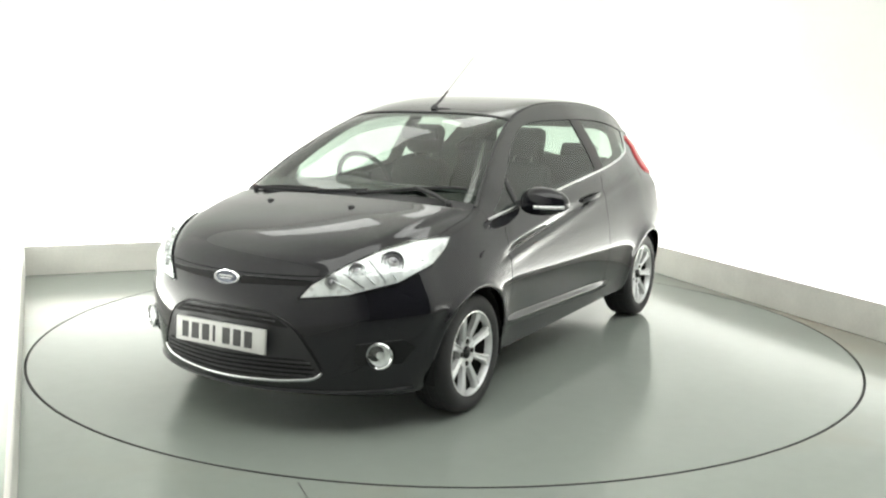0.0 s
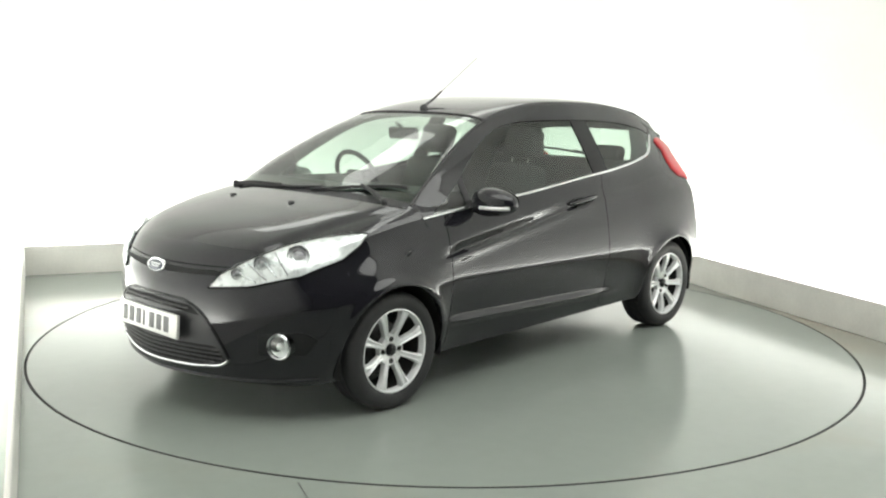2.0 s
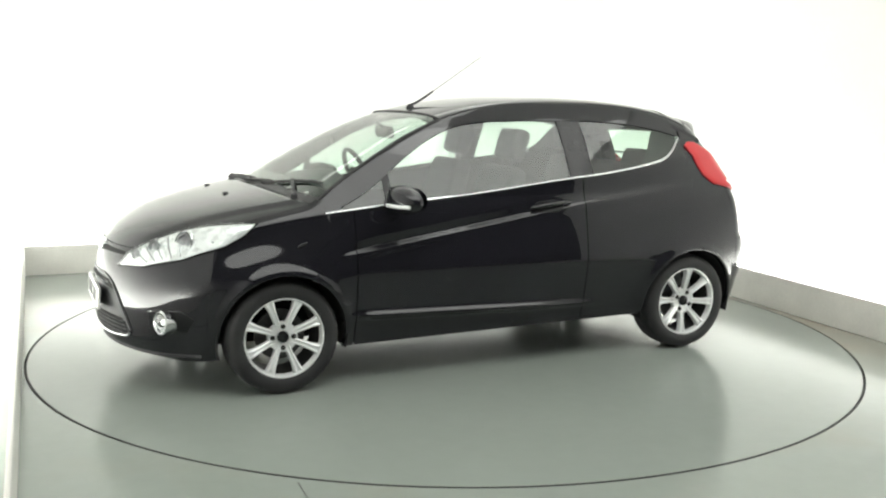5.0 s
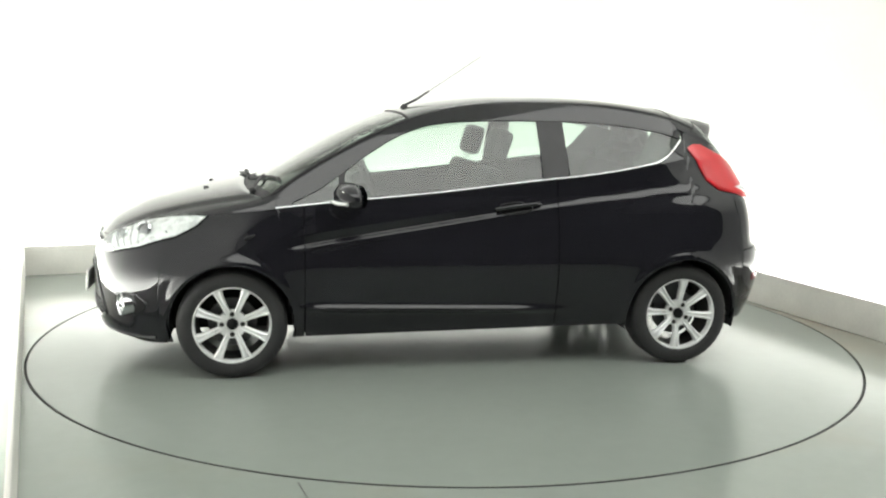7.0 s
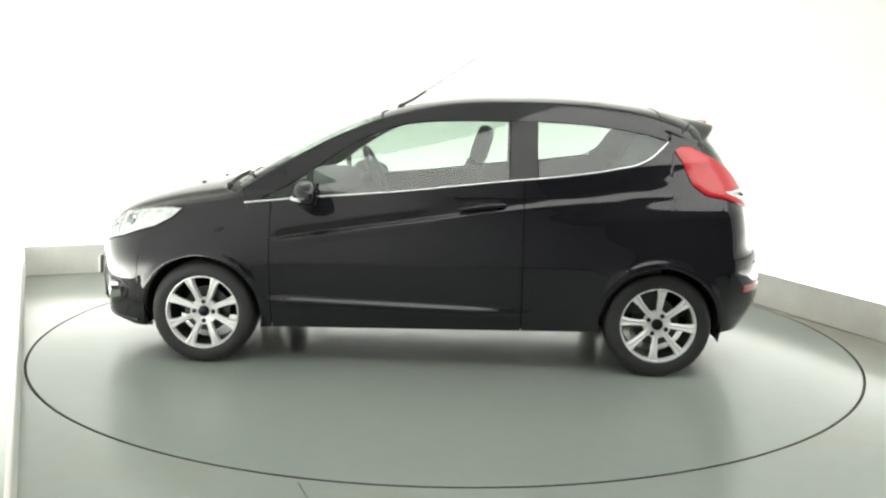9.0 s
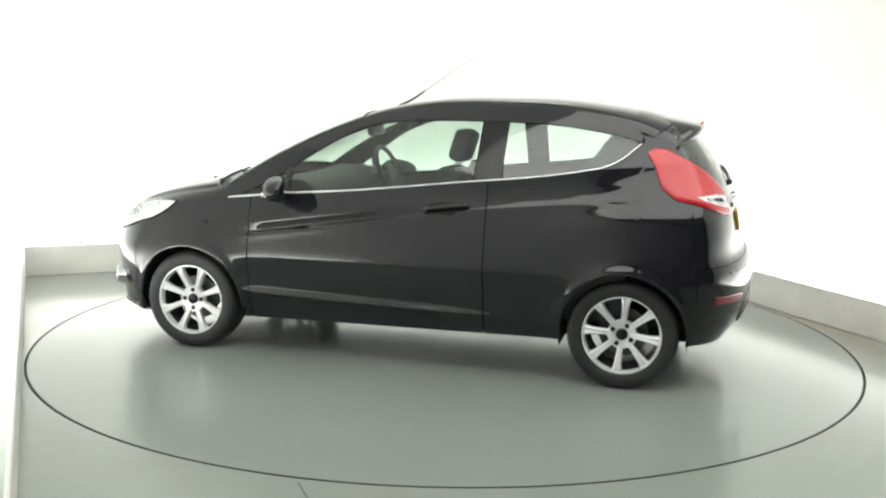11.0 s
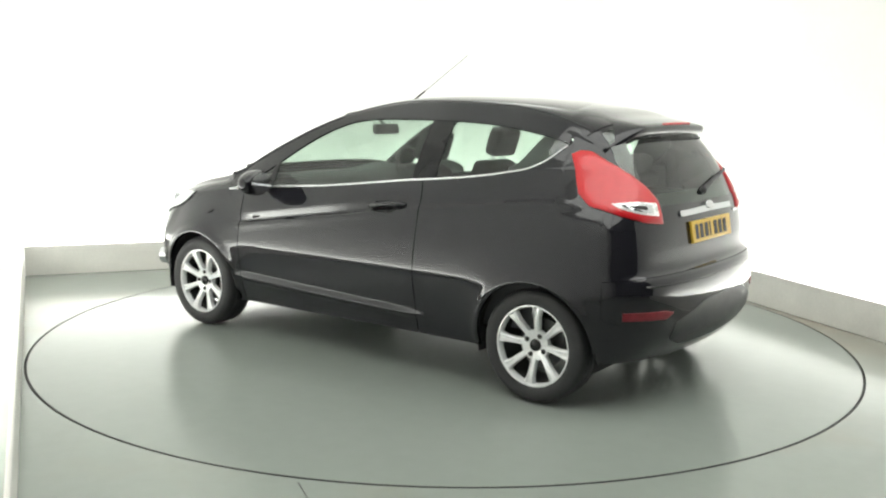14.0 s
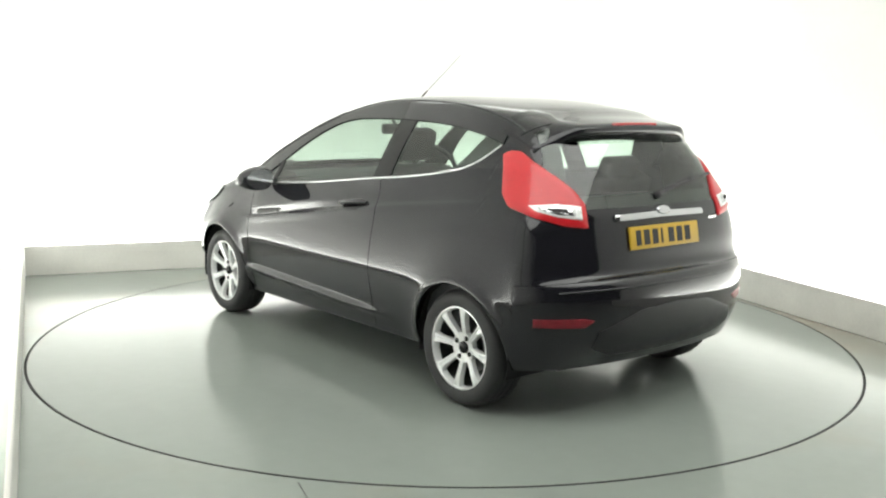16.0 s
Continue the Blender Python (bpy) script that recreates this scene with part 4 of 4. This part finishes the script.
def handles():
    for s in (1, -1):
        way = (0, s, 0.1)
        rec = [(x, s * 0.84, z) for x, z in ((-0.165, 0.884), (-0.19, 0.918), (-0.25, 0.930), (-0.33, 0.928), (-0.37, 0.905), (-0.34, 0.874), (-0.26, 0.862), (-0.20, 0.866))]
        laid("handle_recess", rec, way, 0.0025, GLOSSBLACK, car, "dark door handle recess", closed="smooth", rings=5, base=-0.002)
        pts = []
        for k in np.linspace(0, 1, 18):
            x = -0.158 - 0.255 * k
            pts.append(on_skin((x, s * 0.84, 0.893 + 0.026 * k), way, 0.004 + 0.026 * math.sin(math.pi * k)**0.6)[0])
        tube("door_handle", pts, [0.006] + [0.0135] * 16 + [0.007], PAINT, car, "black pull handle", sides=10)


def wing_marks():
    for s in (1, -1):
        pts = [(1.150 + dx, s * 0.83, 0.750 + dz) for dx, dz in ((0.030, -0.013), (0.022, 0.0), (0.0, 0.010), (-0.026, 0.016), (-0.030, 0.010), (-0.012, -0.004), (0.010, -0.014))]
        laid("wing_marker", pts, (0, s, 0.1), 0.004, GLOSSBLACK, car, "small dark marker on the front wing", n=32, rings=5)


def rear_details():
    tail = [(-1.345, 0.655, 1.222), (-1.385, 0.64, 1.243), (-1.44, 0.625, 1.240), (-1.502, 0.605, 1.190), (-1.58, 0.545, 1.126), (-1.635, 0.495, 1.072), (-1.690, 0.470, 1.010), (-1.752, 0.500, 0.905), (-1.718, 0.616, 0.918),
            (-1.65, 0.735, 0.955), (-1.532, 0.785, 0.996), (-1.46, 0.76, 1.048), (-1.385, 0.69, 1.150)]
    rev = [(-1.600, 0.735, 1.004), (-1.655, 0.614, 1.010), (-1.695, 0.500, 0.998), (-1.728, 0.520, 0.940), (-1.688, 0.642, 0.955), (-1.636, 0.722, 0.980)]
    refl = [(-1.70, 0.781, 0.512), (-1.825, 0.58, 0.510), (-1.84, 0.525, 0.498), (-1.825, 0.575, 0.468), (-1.70, 0.78, 0.474)]
    for s in (1, -1):
        way = (-0.75, s * 0.65, 0.1)
        m = (lambda P: P) if s > 0 else mirror_pts
        t = laid("tail_light", m(tail), way, 0.014, REDLENS, car, "red tail light with clear reversing lens", n=80, rings=10, round_edge=0.5)
        r = laid("reversing_light", m(rev), way, 0.0165, REFLECTOR, t, "clear silver reversing lens", n=48, rings=6, base=0.008)
        mid = np.mean(rev, axis=0)
        for kx, ky, mt, o in ((0.72, 0.62, CHROME, 0.0185), (0.40, 0.30, DARK_METAL, 0.0200)):
            laid("lamp_insert", m([tuple(mid + (np.array(q) - mid) * (kx, kx, ky)) for q in rev]), way, o, mt, r, n=40, rings=5, base=0.012)
        laid("rear_reflector", m(refl), way, 0.006, DARKRED, car, "narrow dark red bumper reflector", n=48, rings=5)
    B = (-1, 0, 0.05)
    bar = [(-1.75, 0.33, 0.955), (-1.75, 0.0, 0.962), (-1.75, -0.33, 0.955), (-1.75, -0.338, 0.938), (-1.75, -0.33, 0.925), (-1.75, 0.0, 0.930), (-1.75, 0.33, 0.925), (-1.75, 0.338, 0.938)]
    cb = laid("tailgate_bar", bar, B, 0.014, CHROME, car, "chrome bar above the rear plate", n=90, rings=6)
    p, n = on_skin((-1.75, 0, 0.962), B, 0.012)
    q = Vector((-1, 0, 0.4)).normalized().to_track_quat("Y", "Z").to_matrix().to_4x4()
    bm = lathe([(0.050, -0.01), (0.050, 0.004), (0.045, 0.007), (0.0001, 0.008)], 32)
    bmesh.ops.transform(bm, matrix=Matrix.Translation(p) @ q @ Matrix.Diagonal((1, 1, 0.44, 1)), verts=bm.verts)
    part("badge", bm, CHROME, car, "small oval chrome badge")
    c, n = on_skin((-1.8, 0, 0.845), B, 0.008)
    plate("rear_plate", c, n, (0, 0, 1), PLATE_Y, "yellow plate with plain dark bars")
    # model name left of the plate: plain bars
    for y0 in (-0.40,):
        for k in range(3):
            p, n2 = on_skin((-1.78, y0 - 0.03 * k, 0.905), B, 0.002)
            b2 = box_bm(-0.003, 0.003, -0.010, 0.010, -0.009, 0.009, 0.002)
            bmesh.ops.translate(b2, verts=b2.verts, vec=p)
            part("name_bar", b2, CHROME, car)
    # dark lower apron
    ap = [(-1.85, 0.50, 0.44), (-1.88, 0.25, 0.525), (-1.89, 0, 0.54), (-1.88, -0.25, 0.525), (-1.85, -0.50, 0.44), (-1.85, -0.52, 0.36), (-1.85, -0.40, 0.315), (-1.85, 0, 0.305), (-1.85, 0.40, 0.315), (-1.85, 0.52, 0.36)]
    laid("bumper_apron", ap, (-1, 0, -0.05), 0.006, TRIM, car, "black plastic apron in the rear bumper", n=90, rings=8)
    tube("bumper_crease", [on_skin((-1.88 + 0.13 * (abs(y) / 0.6)**2, y, 0.640 - 0.03 * abs(y)), (-1, 0.7 * np.sign(y) * (abs(y) > 0.3), 0.2), 0.0)[0] for y in np.linspace(-0.66, 0.66, 40)], 0.006, PAINT, car, sides=6)
    # roof spoiler
    rows = []
    for s in np.linspace(-1, 1, 41):
        y = s * 0.585
        x0 = -1.25
        tipx = -1.590 + 0.045 * s * s + 0.075 * float(sstep(0.6, 1, abs(s)))
        tipz = 1.364 - 0.022 * s * s - 0.085 * float(sstep(0.62, 1.02, abs(s)))
        deep = 0.048
        prof = []
        for k in np.linspace(0, 1, 8):
            x = x0 + (tipx - x0) * k
            b, _ = on_skin((max(x, -1.40), y * (1 - 0.02 * k), 1.4), (0, 0, 1), 0.004)
            z = b.z * (1 - k**1.3) + tipz * k**1.3 + 0.012 * math.sin(math.pi * k)
            prof.append((x, y, z))
        prof += [(tipx - 0.006, y, tipz - 0.012), (tipx + 0.004, y, tipz - deep), (tipx + 0.08, y * 0.98, tipz - deep - 0.01), (-1.45, y * 0.97, tipz - deep - 0.03)]
        rows.append(prof)
    rows = np.array(rows)
    nr, nc = rows.shape[:2]
    fs = grid_faces(nr, nc) + [tuple(range(nc))[::-1], tuple(range((nr - 1) * nc, nr * nc))]
    sp = mesh_ob("roof_spoiler", rows.reshape(-1, 3), fs, PAINT, car, "black roof spoiler over the hatch window")
    tube("brake_light", [(-1.581 + 0.045 * (y / 0.545)**2, y, 1.371 - 0.022 * (y / 0.545)**2) for y in np.linspace(-0.16, 0.16, 16)], 0.007, REDLENS, sp, "high red brake light", sides=6)
    # aerial
    base, _ = on_skin((0.235, 0, 1.4), (0, 0, 1), 0.0)
    bm = lathe([(0.026, -0.004), (0.022, 0.008), (0.010, 0.022), (0.0001, 0.024)], 20)
    bmesh.ops.transform(bm, matrix=Matrix.Translation(base) @ Euler((radians(90), 0, 0)).to_matrix().to_4x4(), verts=bm.verts)
    ae = part("aerial", bm, TRIM, car, "black roof aerial")
    tip = base + Vector((-0.47, 0, 0.315))
    foot = base.lerp(tip, 0.32)
    tube("mast_foot", [base + Vector((0, 0, 0.012)), base.lerp(tip, 0.16), foot], [0.009, 0.0075, 0.0055], TRIM, ae, "black lower mast", sides=8)
    # upper mast in a paler metal: the glare is put into its colour
    tube("mast", [foot, base.lerp(tip, 0.6), tip], [0.0030, 0.0024, 0.0018], STEEL, ae, "thin leaning upper mast, coloured pale for the glare on it", sides=6)


def seat(x, y, front=True):
    bm = box_bm(x - 0.02, x + 0.50, y - 0.24, y + 0.24, 0.42, 0.60, 0.06, 4)
    st = part("seat", bm, FABRIC, car, "charcoal fabric seat")
    bm = box_bm(-0.065, 0.065, y - 0.235, y + 0.235, 0.0, 0.615, 0.05, 4)
    for v in bm.verts:
        v.co.y = y + (v.co.y - y) * (1 - 0.28 * max(v.co.z - 0.3, 0) / 0.36)
    bmesh.ops.transform(bm, matrix=pose(x - 0.02, 0, 0.50, 0, -17, 0), verts=bm.verts)
    part("backrest", bm, FABRIC, st)
    bm = box_bm(-0.05, 0.05, y - 0.125, y + 0.125, 0.655, 0.84, 0.045, 4)
    bmesh.ops.transform(bm, matrix=pose(x - 0.02, 0, 0.50, 0, -17, 0), verts=bm.verts)
    part("headrest", bm, FABRIC, st)
    for dy in (-0.06, 0.06):
        tube("headrest_post", [(x - 0.02 - 0.185, y + dy, 1.10), (x - 0.02 - 0.20, y + dy, 1.17)], 0.006, STEEL, st, sides=6)


def interior():
    seat(-0.03, 0.36)
    seat(-0.03, -0.36)
    bm = box_bm(-1.05, -0.52, -0.60, 0.60, 0.40, 0.62, 0.06, 4)
    rb = part("rear_seat", bm, FABRIC, car, "charcoal fabric rear bench")
    bm = box_bm(-0.07, 0.07, -0.60, 0.60, 0.0, 0.60, 0.05, 4)
    bmesh.ops.transform(bm, matrix=pose(-0.98, 0, 0.52, 0, -20, 0), verts=bm.verts)
    part("backrest", bm, FABRIC, rb)
    for y in (-0.34, 0.34):
        bm = box_bm(-0.045, 0.045, y - 0.13, y + 0.13, 0.58, 0.70, 0.04, 4)
        bmesh.ops.transform(bm, matrix=pose(-0.98, 0, 0.52, 0, -20, 0), verts=bm.verts)
        part("headrest", bm, FABRIC, rb)
    # dashboard
    prof = [(1.08, 0.93), (0.95, 0.975), (0.78, 1.000), (0.62, 1.000), (0.55, 0.965), (0.52, 0.88), (0.54, 0.70), (0.62, 0.55), (1.05, 0.50)]
    rows = [[(x - 0.10 * abs(s)**3 * (x > 0.9), s * (0.68 - 0.04 * (z > 0.9)), z + 0.028 * math.exp(-((s * 0.68 + 0.36) / 0.16)**2) * (0.5 < x < 0.8)) for x, z in prof] for s in np.linspace(-1, 1, 33)]
    rows = np.array(rows)
    mesh_ob("dashboard", rows.reshape(-1, 3), grid_faces(33, len(prof)), DASH, car, "dark moulded dashboard")
    # steering wheel on the right side of the car
    bm = bmesh.new()
    n, m, R, r = 40, 10, 0.18, 0.015
    vs = [[bm.verts.new(((R + r * math.cos(b)) * math.cos(a), (R + r * math.cos(b)) * math.sin(a), r * math.sin(b))) for b in np.linspace(0, 2 * math.pi, m, endpoint=False)] for a in np.linspace(0, 2 * math.pi, n, endpoint=False)]
    for i in range(n):
        for k in range(m):
            bm.faces.new((vs[i][k], vs[(i + 1) % n][k], vs[(i + 1) % n][(k + 1) % m], vs[i][(k + 1) % m]))
    M = pose(0.43, -0.36, 0.985, 0, -66, 0)
    bmesh.ops.transform(bm, matrix=M, verts=bm.verts)
    sw = part("steering_wheel", bm, TRIM, car, "black three-spoke steering wheel")
    bm = box_bm(-0.06, 0.06, -0.07, 0.07, -0.03, 0.012, 0.02, 3)
    box_bm(-0.015, 0.015, -0.18, 0.18, -0.012, 0.0, 0.004, bm=bm)
    box_bm(-0.18, 0.0, -0.018, 0.018, -0.012, 0.0, 0.004, bm=bm)
    bmesh.ops.transform(bm, matrix=M, verts=bm.verts)
    part("wheel_hub", bm, TRIM, sw)
    tube("steering_column", [(0.44, -0.36, 0.98), (0.62, -0.36, 0.90)], 0.035, TRIM, sw)
    # inside mirror
    bm = box_bm(-0.02, 0.02, -0.115, 0.115, -0.034, 0.034, 0.018, 3)
    bmesh.ops.transform(bm, matrix=pose(0.40, 0, 1.275, 0, 10, 0), verts=bm.verts)
    im = part("inside_mirror", bm, TRIM, car, "black inside mirror")
    tube("mirror_stem", [(0.40, 0, 1.30), (0.46, 0, 1.335)], 0.01, TRIM, im)
    # door cards, rear shelf, inner pillars, roof lining
    for s in (1, -1):
        xs = np.linspace(-1.25, 0.88, 60)
        side_panel("door_card", xs, np.full(60, 0.34), lin(STRIP, xs) - 0.006 - 0.10 * sstep(-1.1, -1.25, xs), s, DASH, car, 10, label="dark grey door lining", out=-0.075, thick=0.01, keep=False)
        xs = np.linspace(-1.30, -0.985, 20)
        side_panel("pillar_lining", xs, lin(STRIP, np.maximum(xs, -1.288)) - 0.05, lin(GLASS_TOP, np.maximum(xs, -1.288)) + 0.01 - 0.20 * sstep(-1.16, -0.985, xs), s, DASH, car, 8, label="dark inner pillar lining", out=-0.05, thick=0.01, keep=False)
    bm = box_bm(-1.62, -1.08, -0.52, 0.52, 0.965, 0.985, 0.008)
    part("parcel_shelf", bm, DASH, car, "dark rear parcel shelf")
    bm = box_bm(-1.55, 0.95, -0.66, 0.66, 0.30, 0.36, 0.02)
    part("cabin_floor", bm, DASH, car, "dark cabin carpet")
    us, ss = np.linspace(U_SCR1 + 0.1, U_ROOF1 - 0.3, 24), np.linspace(-0.93, 0.93, 21)
    rows = [[over(u, s)[0] - np.array([0, 0, 0.028]) for s in ss] for u in us]
    skin_panel("roof_lining", rows, LINING, car, label="pale grey roof lining", keep=False)


front_details()
wipers()
mirrors()
handles()
wing_marks()
rear_details()
interior()


def motions():
    """The turntable carries the car round."""
    walk(car, [(t, pose(0, 0, 0.0, 0, 0, a) @ pose(OFF_X, OFF_Y, 0.0)) for t, a in TURN])
    walk(DISK, [(t, pose(0, 0, 0, 0, 0, a)) for t, a in TURN])


motions()
